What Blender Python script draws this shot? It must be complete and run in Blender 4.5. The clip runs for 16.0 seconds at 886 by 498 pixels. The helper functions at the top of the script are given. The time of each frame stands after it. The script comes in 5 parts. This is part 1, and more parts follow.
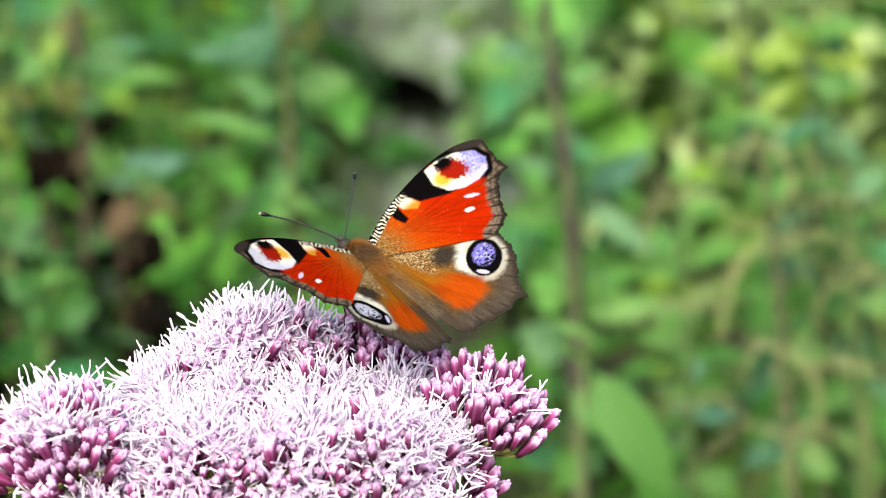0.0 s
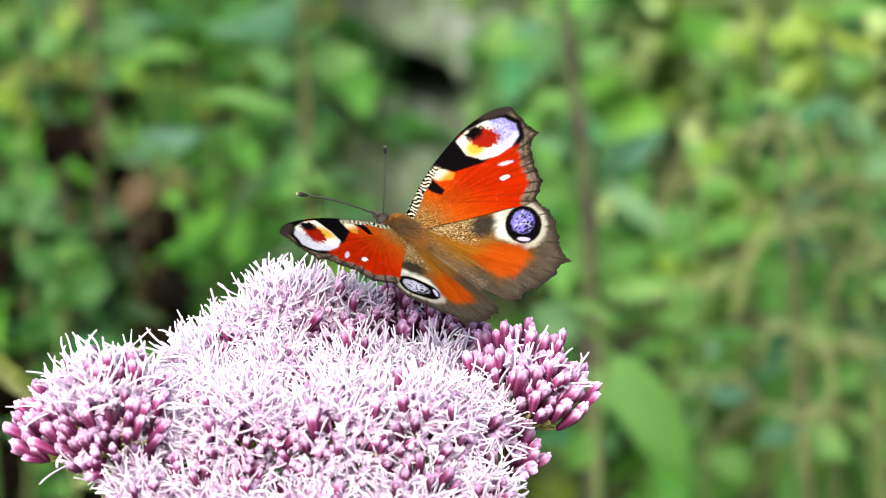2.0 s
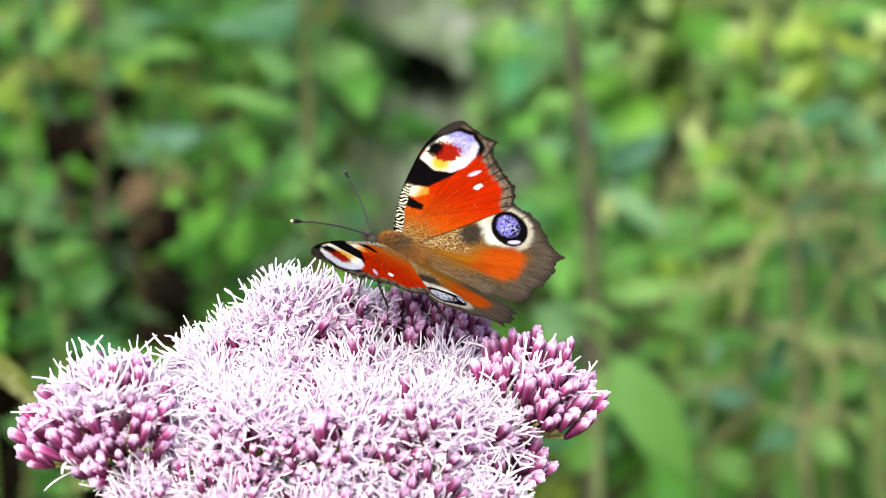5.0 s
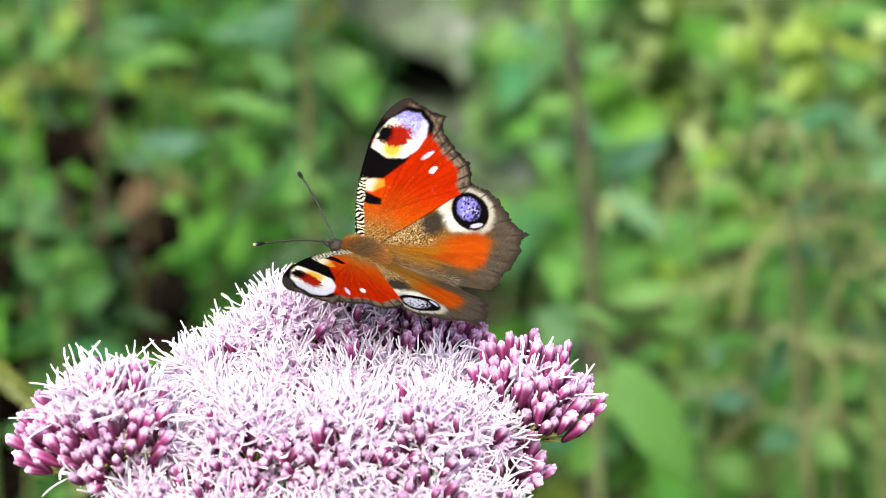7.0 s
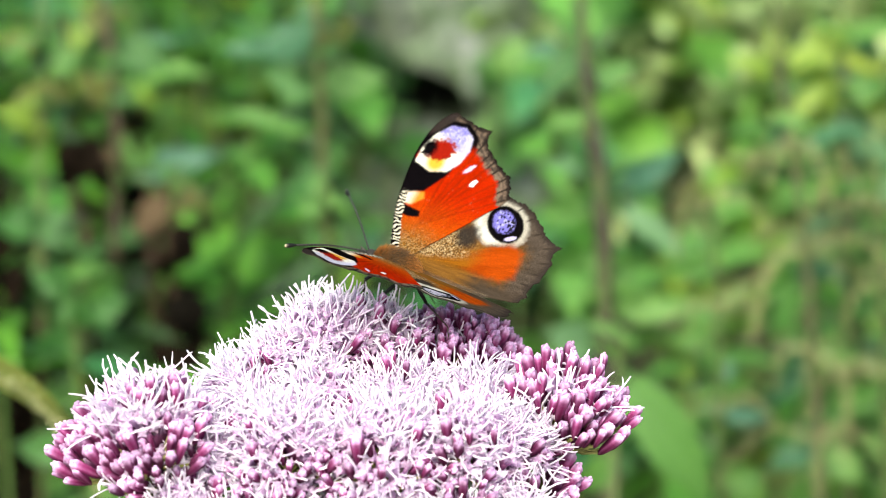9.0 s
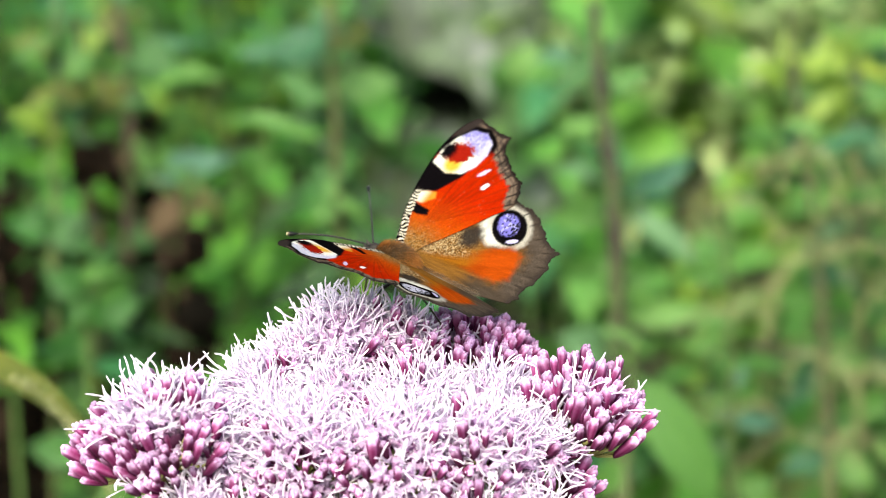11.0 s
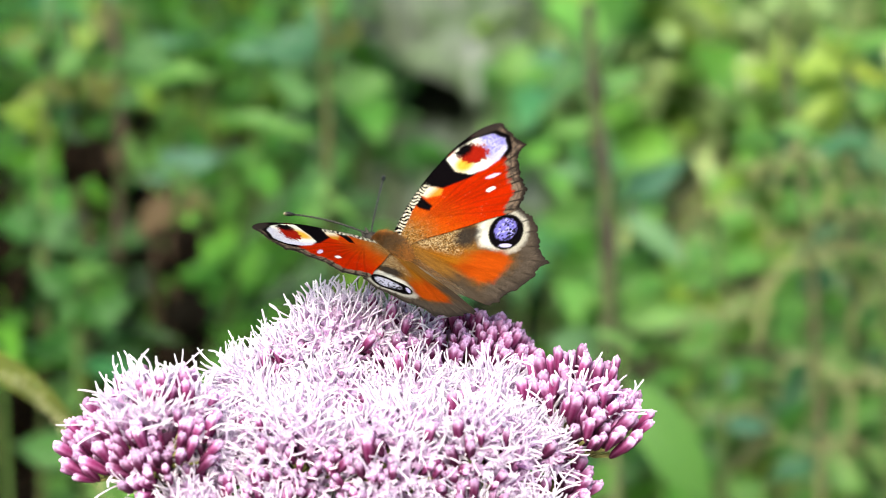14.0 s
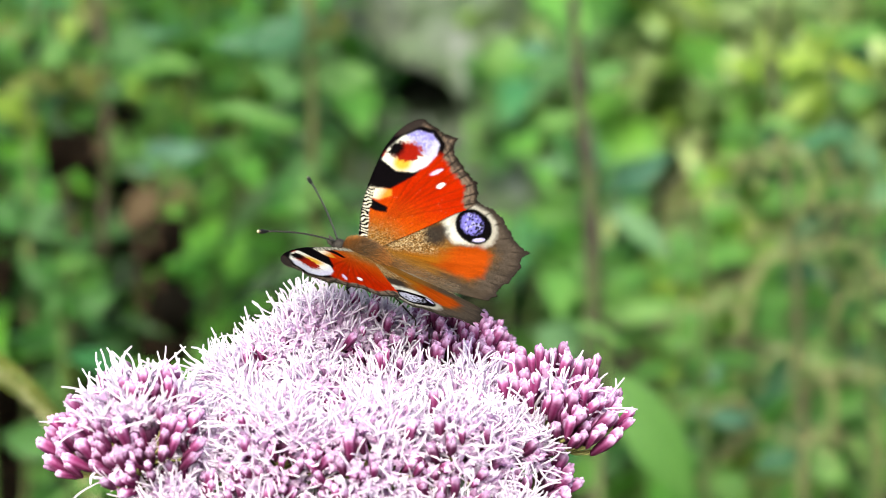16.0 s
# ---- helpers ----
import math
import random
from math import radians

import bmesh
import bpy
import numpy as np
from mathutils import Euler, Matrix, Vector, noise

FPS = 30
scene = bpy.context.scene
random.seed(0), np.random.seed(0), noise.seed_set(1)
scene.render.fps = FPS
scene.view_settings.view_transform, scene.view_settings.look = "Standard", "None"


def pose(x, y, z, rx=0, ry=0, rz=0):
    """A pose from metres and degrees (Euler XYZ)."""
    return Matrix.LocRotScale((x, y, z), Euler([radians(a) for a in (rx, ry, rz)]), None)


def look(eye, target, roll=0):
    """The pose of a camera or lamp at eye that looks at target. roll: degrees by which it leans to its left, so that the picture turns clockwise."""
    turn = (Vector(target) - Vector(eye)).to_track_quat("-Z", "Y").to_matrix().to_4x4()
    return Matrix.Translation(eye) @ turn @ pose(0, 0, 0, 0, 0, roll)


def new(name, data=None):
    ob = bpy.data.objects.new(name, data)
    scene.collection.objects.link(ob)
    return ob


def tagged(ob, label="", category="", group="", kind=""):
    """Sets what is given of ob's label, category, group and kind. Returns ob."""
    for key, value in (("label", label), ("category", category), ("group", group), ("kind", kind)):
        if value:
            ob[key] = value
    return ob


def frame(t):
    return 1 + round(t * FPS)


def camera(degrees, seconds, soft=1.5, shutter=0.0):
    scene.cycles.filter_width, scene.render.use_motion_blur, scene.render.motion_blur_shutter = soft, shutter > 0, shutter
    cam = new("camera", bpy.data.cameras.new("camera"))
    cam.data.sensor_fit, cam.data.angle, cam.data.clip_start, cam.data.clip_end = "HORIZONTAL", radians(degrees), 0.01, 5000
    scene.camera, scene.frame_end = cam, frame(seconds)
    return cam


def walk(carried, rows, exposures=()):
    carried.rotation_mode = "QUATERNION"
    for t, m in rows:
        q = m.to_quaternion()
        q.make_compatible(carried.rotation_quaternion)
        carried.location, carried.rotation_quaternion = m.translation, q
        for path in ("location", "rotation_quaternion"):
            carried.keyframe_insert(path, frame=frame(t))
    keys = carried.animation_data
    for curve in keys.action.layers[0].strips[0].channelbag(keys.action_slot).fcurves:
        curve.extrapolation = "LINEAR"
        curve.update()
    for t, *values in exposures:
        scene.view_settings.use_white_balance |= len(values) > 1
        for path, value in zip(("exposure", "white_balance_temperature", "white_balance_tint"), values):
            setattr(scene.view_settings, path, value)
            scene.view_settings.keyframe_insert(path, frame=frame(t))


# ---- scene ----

from mathutils import geometry

# camera: long lens, half a metre from the flower, carried by hand
cam = camera(20.0, 16.0, soft=0.6)
cam.data.dof.use_dof = True
cam.data.dof.focus_distance = 0.502
cam.data.dof.aperture_fstop = 12.8
PATH = (
    (0, pose(0.02081, -0.48319, 1.13062, 74.970, 0.749, 0.276)),
    (0.5, pose(0.01831, -0.48565, 1.12870, 75.090, 0.457, 0.185)),
    (1, pose(0.01419, -0.48521, 1.12723, 74.989, 0.430, 0.047)),
    (1.5, pose(0.01295, -0.48364, 1.12817, 74.639, 0.269, 0.135)),
    (2, pose(0.01032, -0.48379, 1.12841, 74.601, 0.261, 0.165)),
    (2.5, pose(0.00968, -0.48506, 1.12702, 74.677, 0.290, 0.214)),
    (3, pose(0.00828, -0.48501, 1.12656, 74.637, 0.070, 0.244)),
    (3.5, pose(0.00997, -0.48401, 1.12859, 74.527, 0.036, 0.244)),
    (4, pose(0.00913, -0.48219, 1.12990, 74.476, -0.129, 0.164)),
    (6.5, pose(0.00731, -0.48040, 1.13029, 74.471, 0.045, 0.093)),
    (7, pose(0.00892, -0.48082, 1.13002, 74.578, 0.192, 0.136)),
    (7.5, pose(0.00727, -0.48169, 1.13137, 74.569, -0.039, 0.114)),
    (8, pose(0.00470, -0.48223, 1.13123, 74.712, -0.023, 0.003)),
    (8.5, pose(0.00138, -0.48210, 1.13052, 74.827, -0.109, -0.076)),
    (9, pose(-0.00000, -0.48296, 1.12941, 75.000, -0.000, -0.000)),
    (9.5, pose(-0.00101, -0.48199, 1.12937, 75.065, -0.102, 0.135)),
    (12, pose(-0.00227, -0.48479, 1.12875, 75.162, -0.407, 0.277)),
    (12.5, pose(-0.00620, -0.48362, 1.12913, 75.173, -0.761, 0.178)),
    (13, pose(-0.00386, -0.48111, 1.12894, 75.185, -0.704, 0.299)),
    (13.5, pose(-0.00091, -0.48039, 1.12783, 75.240, -0.714, 0.300)),
    (14, pose(-0.00353, -0.48077, 1.12678, 75.228, -0.740, 0.088)),
    (14.5, pose(-0.00221, -0.48252, 1.12860, 75.008, -0.901, 0.233)),
    (15, pose(0.00170, -0.48263, 1.12792, 75.042, -0.716, 0.274)),
    (15.5, pose(0.00075, -0.48227, 1.12924, 74.940, -0.895, 0.060)),
    (16, pose(-0.00261, -0.48247, 1.12958, 74.933, -0.979, -0.158)),
)
walk(cam, PATH, exposures=((0, 1.60, 6850, -3), (16, 1.60, 6850, -3)))

# world, sun, exposure
SUN_ELEVATION, SUN_AZIMUTH = 44.0, 195.0      # azimuth: degrees from +y towards +x
world = bpy.data.worlds.new("world")
scene.world = world
world.use_nodes = True
wt = world.node_tree
sky = wt.nodes.new("ShaderNodeTexSky")
sky.sky_type = "NISHITA"
sky.sun_disc = False
sky.air_density, sky.dust_density, sky.ozone_density = 0.8, 4.0, 0.6
sky.sun_elevation, sky.sun_rotation = radians(SUN_ELEVATION), radians(SUN_AZIMUTH)
back = wt.nodes["Background"]
back.inputs["Strength"].default_value = 0.15
wt.links.new(sky.outputs["Color"], back.inputs["Color"])
sun = new("sun", bpy.data.lights.new("sun", "SUN"))
sun.data.energy, sun.data.angle, sun.data.color = 2.6, radians(40.0), (1.0, 0.96, 0.90)
az, el = radians(SUN_AZIMUTH), radians(SUN_ELEVATION)
sun.matrix_world = look((math.sin(az) * math.cos(el) * 20, math.cos(az) * math.cos(el) * 20, math.sin(el) * 20), (0, 0, 0))


# ---- helpers of this scene ----
def mesh_of(name, verts, faces, smooth=True, colors=None):
    me = bpy.data.meshes.new(name)
    me.from_pydata([tuple(v) for v in verts], [], [tuple(int(i) for i in f) for f in faces])
    if smooth:
        me.polygons.foreach_set("use_smooth", [True] * len(me.polygons))
    if colors is not None:
        at = me.color_attributes.new("tint", "FLOAT_COLOR", "POINT")
        flat = np.ones((len(verts), 4), dtype=np.float32)
        flat[:, :3] = np.asarray(colors, dtype=np.float32)
        at.data.foreach_set("color", flat.ravel())
    me.update()
    return me


def part(name, me, material, parent, label="", m=None):
    """One mesh object under a thing or under a part; me: a mesh or (verts, faces, colours)."""
    if not isinstance(me, bpy.types.Mesh):
        me = mesh_of(name, me[0], me[1], True, me[2] if len(me) > 2 else None)
    if material is not None and not me.materials:
        me.materials.append(material)
    ob = new(name, me)
    ob.parent = parent
    if m is not None:
        ob.matrix_basis = m
    if label:
        ob["label"] = label
    return ob


def empty(name, m=None):
    ob = new(name)
    ob.empty_display_size = 0.01
    if m is not None:
        ob.matrix_basis = m
    return ob


class Build:
    """Collects vertices, faces and colours of one mesh."""

    def __init__(self):
        self.v, self.f, self.c = [], [], []

    def add(self, verts, faces, color=(1, 1, 1), m=None):
        n = len(self.v)
        cols = color if isinstance(color, list) else [color] * len(verts)
        for p in verts:
            p = Vector(p)
            self.v.append(tuple(m @ p) if m is not None else tuple(p))
        self.c.extend(cols)
        self.f.extend([tuple(i + n for i in f) for f in faces])

    def tube(self, pts, radii, sides=6, color=(1, 1, 1), colors=None, cap=True):
        """A tube along pts; colors: one for each point."""
        pts = [Vector(p) for p in pts]
        n = len(pts)
        verts, cols, faces = [], [], []
        t0 = (pts[1] - pts[0]).normalized()
        side = t0.orthogonal().normalized()
        for i, p in enumerate(pts):
            t = (pts[min(i + 1, n - 1)] - pts[max(i - 1, 0)]).normalized()
            side = (side - t * side.dot(t)).normalized()
            other = t.cross(side)
            for k in range(sides):
                a = 2 * math.pi * k / sides
                verts.append(p + (side * math.cos(a) + other * math.sin(a)) * radii[i])
                cols.append(colors[i] if colors else color)
        for i in range(n - 1):
            for k in range(sides):
                a, b = i * sides + k, i * sides + (k + 1) % sides
                faces.append((a, b, b + sides, a + sides))
        if cap:
            faces.append(tuple(range(sides))[::-1])
            faces.append(tuple((n - 1) * sides + k for k in range(sides)))
        self.add(verts, faces, cols)

    def lathe(self, profile, sides=8, m=None, colors=None, flute=0.0):
        """Rings of (radius, z) turned about z."""
        verts, cols, faces = [], [], []
        for i, (r, z) in enumerate(profile):
            for k in range(sides):
                a = 2 * math.pi * k / sides
                rr = r * (1 + flute * (1 if k % 2 else -1))
                verts.append((rr * math.cos(a), rr * math.sin(a), z))
                cols.append(colors[i] if colors else (1, 1, 1))
        for i in range(len(profile) - 1):
            for k in range(sides):
                a, b = i * sides + k, i * sides + (k + 1) % sides
                faces.append((a, b, b + sides, a + sides))
        faces.append(tuple(range(sides))[::-1])
        faces.append(tuple((len(profile) - 1) * sides + k for k in range(sides)))
        self.add(verts, faces, cols, m)

    def mesh(self, name, smooth=True):
        return mesh_of(name, self.v, self.f, smooth, self.c)


def aim(p, d, spin=0.0, scale=1.0):
    """A matrix at p whose z axis points along d."""
    q = Vector(d).to_track_quat("Z", "Y").to_matrix().to_4x4()
    return Matrix.Translation(p) @ q @ Matrix.Rotation(spin, 4, "Z") @ Matrix.Scale(scale, 4)


def lerp3(a, b, t):
    return tuple(x + (y - x) * t for x, y in zip(a, b))


# ---- materials ----
def nodes_of(name):
    mat = bpy.data.materials.new(name)
    mat.use_nodes = True
    nt = mat.node_tree
    return mat, nt, nt.nodes["Principled BSDF"], nt.nodes["Material Output"]


def noise_node(nt, scale, detail=3.0, coords="Object"):
    tc = nt.nodes.new("ShaderNodeTexCoord")
    tx = nt.nodes.new("ShaderNodeTexNoise")
    tx.inputs["Scale"].default_value, tx.inputs["Detail"].default_value = scale, detail
    nt.links.new(tc.outputs[coords], tx.inputs["Vector"])
    return tx


def ramp_node(nt, source, stops):
    rp = nt.nodes.new("ShaderNodeValToRGB")
    els = rp.color_ramp.elements
    while len(els) < len(stops):
        els.new(0.5)
    for e, (pos, col) in zip(els, stops):
        e.position, e.color = pos, (*col, 1)
    nt.links.new(source, rp.inputs["Fac"])
    return rp


def mix_node(nt, kind, fac, a, b):
    mx = nt.nodes.new("ShaderNodeMix")
    mx.data_type, mx.blend_type = "RGBA", kind
    if isinstance(fac, float):
        mx.inputs[0].default_value = fac
    else:
        nt.links.new(fac, mx.inputs[0])
    for sock, val in ((mx.inputs[6], a), (mx.inputs[7], b)):
        if isinstance(val, tuple):
            sock.default_value = (*val, 1)
        else:
            nt.links.new(val, sock)
    return mx.outputs[2]


def bump_on(nt, bsdf, height, strength, distance):
    bp = nt.nodes.new("ShaderNodeBump")
    bp.inputs["Strength"].default_value, bp.inputs["Distance"].default_value = strength, distance
    nt.links.new(height, bp.inputs["Height"])
    nt.links.new(bp.outputs["Normal"], bsdf.inputs["Normal"])


def translucent(nt, bsdf, out, color, share):
    tr = nt.nodes.new("ShaderNodeBsdfTranslucent")
    ms = nt.nodes.new("ShaderNodeMixShader")
    ms.inputs[0].default_value = share
    nt.links.new(color, tr.inputs["Color"])
    nt.links.new(bsdf.outputs[0], ms.inputs[1])
    nt.links.new(tr.outputs[0], ms.inputs[2])
    nt.links.new(ms.outputs[0], out.inputs["Surface"])


def leaf_material(name, dark, light, rough=0.45, share=0.45, island=False, spec=0.4):
    mat, nt, bsdf, out = nodes_of(name)
    if island:
        rand = nt.nodes.new("ShaderNodeNewGeometry").outputs["Random Per Island"]
    else:
        rand = nt.nodes.new("ShaderNodeObjectInfo").outputs["Random"]
    tone = ramp_node(nt, rand, [(0.0, dark), (1.0, light)])
    big = noise_node(nt, 60.0, 3.0)
    stain = ramp_node(nt, big.outputs["Fac"], [(0.35, (0.75, 0.8, 0.75)), (0.65, (1.15, 1.1, 1.0))])
    col = mix_node(nt, "MULTIPLY", 1.0, tone.outputs["Color"], stain.outputs["Color"])
    nt.links.new(col, bsdf.inputs["Base Color"])
    bsdf.inputs["Roughness"].default_value = rough
    bsdf.inputs["Specular IOR Level"].default_value = spec
    fine = noise_node(nt, 500.0, 2.0)
    bump_on(nt, bsdf, fine.outputs["Fac"], 0.3, 0.0006)
    translucent(nt, bsdf, out, col, share)
    return mat


def tint_material(name, rough=0.6, share=0.0, grain=900.0, grain_depth=0.0002, sheen=0.0, spec=0.3, vary=0.15, each=0.0):
    """Takes its colour from the mesh's own tint, with grain."""
    mat, nt, bsdf, out = nodes_of(name)
    at = nt.nodes.new("ShaderNodeVertexColor")
    at.layer_name = "tint"
    nz = noise_node(nt, grain, 3.0)
    rp = ramp_node(nt, nz.outputs["Fac"], [(0.3, (1 - vary,) * 3), (0.7, (1 + vary,) * 3)])
    col = mix_node(nt, "MULTIPLY", 1.0, at.outputs["Color"], rp.outputs["Color"])
    if each:
        info = nt.nodes.new("ShaderNodeObjectInfo")
        own = ramp_node(nt, info.outputs["Random"], [(0.0, (1 - each,) * 3), (1.0, (1 + each,) * 3)])
        col = mix_node(nt, "MULTIPLY", 1.0, col, own.outputs["Color"])
    nt.links.new(col, bsdf.inputs["Base Color"])
    bsdf.inputs["Roughness"].default_value = rough
    bsdf.inputs["Specular IOR Level"].default_value = spec
    bsdf.inputs["Sheen Weight"].default_value = sheen
    bump_on(nt, bsdf, nz.outputs["Fac"], 0.4, grain_depth)
    if share:
        translucent(nt, bsdf, out, col, share)
    return mat


LEAF_MID = leaf_material("leaf_green", (0.048, 0.165, 0.016), (0.118, 0.300, 0.038))
LEAF_BLUE = leaf_material("leaf_blue_green", (0.035, 0.140, 0.050), (0.080, 0.235, 0.105), 0.38)
LEAF_YELLOW = leaf_material("leaf_yellow_green", (0.140, 0.255, 0.030), (0.220, 0.315, 0.065))
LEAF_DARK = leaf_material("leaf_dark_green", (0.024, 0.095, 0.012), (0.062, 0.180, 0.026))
LEAF_BRIGHT = leaf_material("leaf_fresh", (0.070, 0.172, 0.036), (0.096, 0.205, 0.048), 0.5, 0.4)
LEAF_FRESH = leaf_material("leaf_light_green", (0.065, 0.195, 0.030), (0.130, 0.300, 0.064))
TALL_MINT = leaf_material("leaf_pale_mint", (0.072, 0.165, 0.070), (0.110, 0.215, 0.105), 0.5, spec=0.45)
TALL_TEAL = leaf_material("leaf_grey_green", (0.034, 0.112, 0.070), (0.060, 0.150, 0.102), 0.45, spec=0.45)
TALL_FRESH = leaf_material("leaf_tall_fresh", (0.056, 0.158, 0.026), (0.112, 0.235, 0.054), spec=0.45)
TALL_MID = leaf_material("leaf_tall_green", (0.019, 0.085, 0.013), (0.044, 0.140, 0.026), spec=0.45)
TALL_BLUE = leaf_material("leaf_tall_cool", (0.020, 0.088, 0.036), (0.044, 0.138, 0.066), 0.38, spec=0.45)
# darkest leaf green; its colour also carries the shade of gaps between leaves
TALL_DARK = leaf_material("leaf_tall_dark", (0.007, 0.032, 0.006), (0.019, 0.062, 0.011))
TALL_YELLOW = leaf_material("leaf_tall_yellow", (0.140, 0.230, 0.022), (0.205, 0.290, 0.050), spec=0.45)
TALL_DRY = leaf_material("leaf_tall_dry", (0.050, 0.032, 0.020), (0.085, 0.060, 0.038), 0.8, 0.25, spec=0.1)
TALL_OLIVE = leaf_material("leaf_tall_olive", (0.062, 0.082, 0.012), (0.100, 0.112, 0.020), 0.6, 0.3)
LEAF_OLIVE = leaf_material("leaf_olive", (0.120, 0.135, 0.020), (0.190, 0.190, 0.030), 0.6, 0.3)
# near-black brown: the shade of gaps in the foliage, given as leaf colour
LEAF_GAP_SHADE = leaf_material("leaf_gap_shade", (0.003, 0.0025, 0.002), (0.011, 0.007, 0.005), 0.9, 0.1, spec=0.03)
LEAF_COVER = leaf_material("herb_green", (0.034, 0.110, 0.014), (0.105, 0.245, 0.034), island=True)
# sunlight on the bank top is put into this paler herb colour
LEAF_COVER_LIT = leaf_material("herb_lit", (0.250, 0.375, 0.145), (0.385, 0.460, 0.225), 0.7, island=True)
LEAF_COVER_PALE = leaf_material("herb_pale", (0.120, 0.220, 0.025), (0.260, 0.320, 0.060), island=True)
STEM = tint_material("plant_stem", 0.8, 0.0, 300.0, 0.0008, spec=0.05)
STRING = tint_material("seed_string", 0.8, 0.2, 600.0, 0.0005)
PETAL = tint_material("floret", 0.6, 0.52, 1500.0, 0.0001, vary=0.06)
BUD = tint_material("bud", 0.7, 0.15, 1200.0, 0.0003, spec=0.1, vary=0.18, each=0.38)
WING = tint_material("wing_scales", 0.75, 0.10, 4500.0, 0.00008, spec=0.0, vary=0.25)
HAIR = tint_material("hair", 0.7, 0.15, 2000.0, 0.0001, vary=0.2)
CHITIN = tint_material("chitin", 0.45, 0.0, 2500.0, 0.0001, spec=0.12)


def soil_material():
    mat, nt, bsdf, out = nodes_of("soil")
    big = noise_node(nt, 9.0, 6.0)
    col = ramp_node(nt, big.outputs["Fac"], [(0.30, (0.012, 0.010, 0.006)), (0.50, (0.030, 0.028, 0.014)), (0.62, (0.026, 0.048, 0.012)), (0.80, (0.070, 0.060, 0.038))])
    fine = noise_node(nt, 160.0, 5.0)
    grit = ramp_node(nt, fine.outputs["Fac"], [(0.3, (0.6, 0.6, 0.6)), (0.7, (1.3, 1.3, 1.3))])
    nt.links.new(mix_node(nt, "MULTIPLY", 1.0, col.outputs["Color"], grit.outputs["Color"]), bsdf.inputs["Base Color"])
    bsdf.inputs["Roughness"].default_value = 0.95
    bump_on(nt, bsdf, fine.outputs["Fac"], 0.8, 0.01)
    return mat


def stone_material():
    mat, nt, bsdf, out = nodes_of("grey_stone")
    big = noise_node(nt, 30.0, 5.0)
    col = ramp_node(nt, big.outputs["Fac"], [(0.30, (0.022, 0.033, 0.020)), (0.47, (0.056, 0.067, 0.050)), (0.56, (0.036, 0.064, 0.022)), (0.72, (0.120, 0.127, 0.126))])
    fine = noise_node(nt, 220.0, 4.0)
    grit = ramp_node(nt, fine.outputs["Fac"], [(0.3, (0.8, 0.8, 0.8)), (0.7, (1.15, 1.15, 1.15))])
    nt.links.new(mix_node(nt, "MULTIPLY", 1.0, col.outputs["Color"], grit.outputs["Color"]), bsdf.inputs["Base Color"])
    bsdf.inputs["Roughness"].default_value = 0.85
    bump_on(nt, bsdf, fine.outputs["Fac"], 0.6, 0.004)
    return mat


SOIL, STONE = soil_material(), stone_material()


# ---- the ground: level round the plant, a bank behind it, one sheet to the horizon ----
def bank(x, y):
    t = min(max((y - 0.34) / 0.60, 0.0), 1.0)
    t = t * t * (3 - 2 * t)
    z = 0.80 * t + 0.020 * max(y - 1.0, 0.0) ** 0.8
    near = max(0.0, 1.0 - math.hypot(x, y - 1.0) / 6.0)
    return z + 0.05 * near * noise.noise(Vector((x * 3.1, y * 3.1, 0.3))) + 0.015 * near * noise.noise(Vector((x * 13, y * 13, 1.7)))


def ground():
    xs = sorted(set([round(-2.0 + 0.05 * i, 3) for i in range(81)] + [-400, -120, -40, -15, -8, -5, -3.5, -2.6, 2.6, 3.5, 5, 8, 15, 40, 120, 400]))
    ys = sorted(set([round(-1.4 + 0.05 * i, 3) for i in range(91)] + [-400, -120, -40, -15, -8, -5, -3.5, -2.3, 3.6, 4.5, 6, 9, 15, 40, 120, 400]))
    verts = [(x, y, bank(x, y)) for y in ys for x in xs]
    n = len(xs)
    faces = [(j * n + i, j * n + i + 1, (j + 1) * n + i + 1, (j + 1) * n + i) for j in range(len(ys) - 1) for i in range(n - 1)]
    ob = new("ground", mesh_of("ground", verts, faces))
    ob.data.materials.append(SOIL)
    tagged(ob, "dark earth bank with moss and litter under the weeds", "ground", kind="structure")


ground()


def stone(p, size, hollow=None, seed=0, label="grey weathered stone half sunk in the bank"):
    bm = bmesh.new()
    bmesh.ops.create_icosphere(bm, subdivisions=5 if hollow else 4, radius=1.0)
    for v in bm.verts:
        d = v.co.normalized()
        r = 1 + 0.22 * noise.noise(d * 1.6 + Vector((seed, 0, 0))) + 0.07 * noise.noise(d * 5 + Vector((0, seed, 0)))
        v.co = Vector((d.x * size[0], d.y * size[1], d.z * size[2])) * r
    if hollow:
        c, rx, rz, deep = hollow
        for v in bm.verts:
            if v.co.y < 0:
                dx, dz = v.co.x - c[0], v.co.z - c[1]
                e = math.hypot((0.93 * dx - 0.37 * dz) / rx, (0.37 * dx + 0.93 * dz) / rz)
                if e < 1.35:
                    k = 1 - min(max((e - 0.85) / 0.5, 0), 1)
                    v.co.y += deep * k * k * (3 - 2 * k)
    me = bpy.data.meshes.new("stone")
    bm.to_mesh(me)
    bm.free()
    me.polygons.foreach_set("use_smooth", [True] * len(me.polygons))
    me.materials.append(STONE)
    ob = new("stone", me)
    ob.location = p
    tagged(ob, label, "stone", group="stones on the bank")
    return ob


stone((0.002, 0.985, 0.866), (0.074, 0.13, 0.074), ((-0.014, -0.018), 0.0245, 0.0155, 0.22), 3, "grey weathered stone with a dark hollow in its face")
stone((0.028, 0.86, 0.785), (0.050, 0.06, 0.045), None, 7)
stone((-0.012, 0.845, 0.797), (0.034, 0.05, 0.045), None, 11)
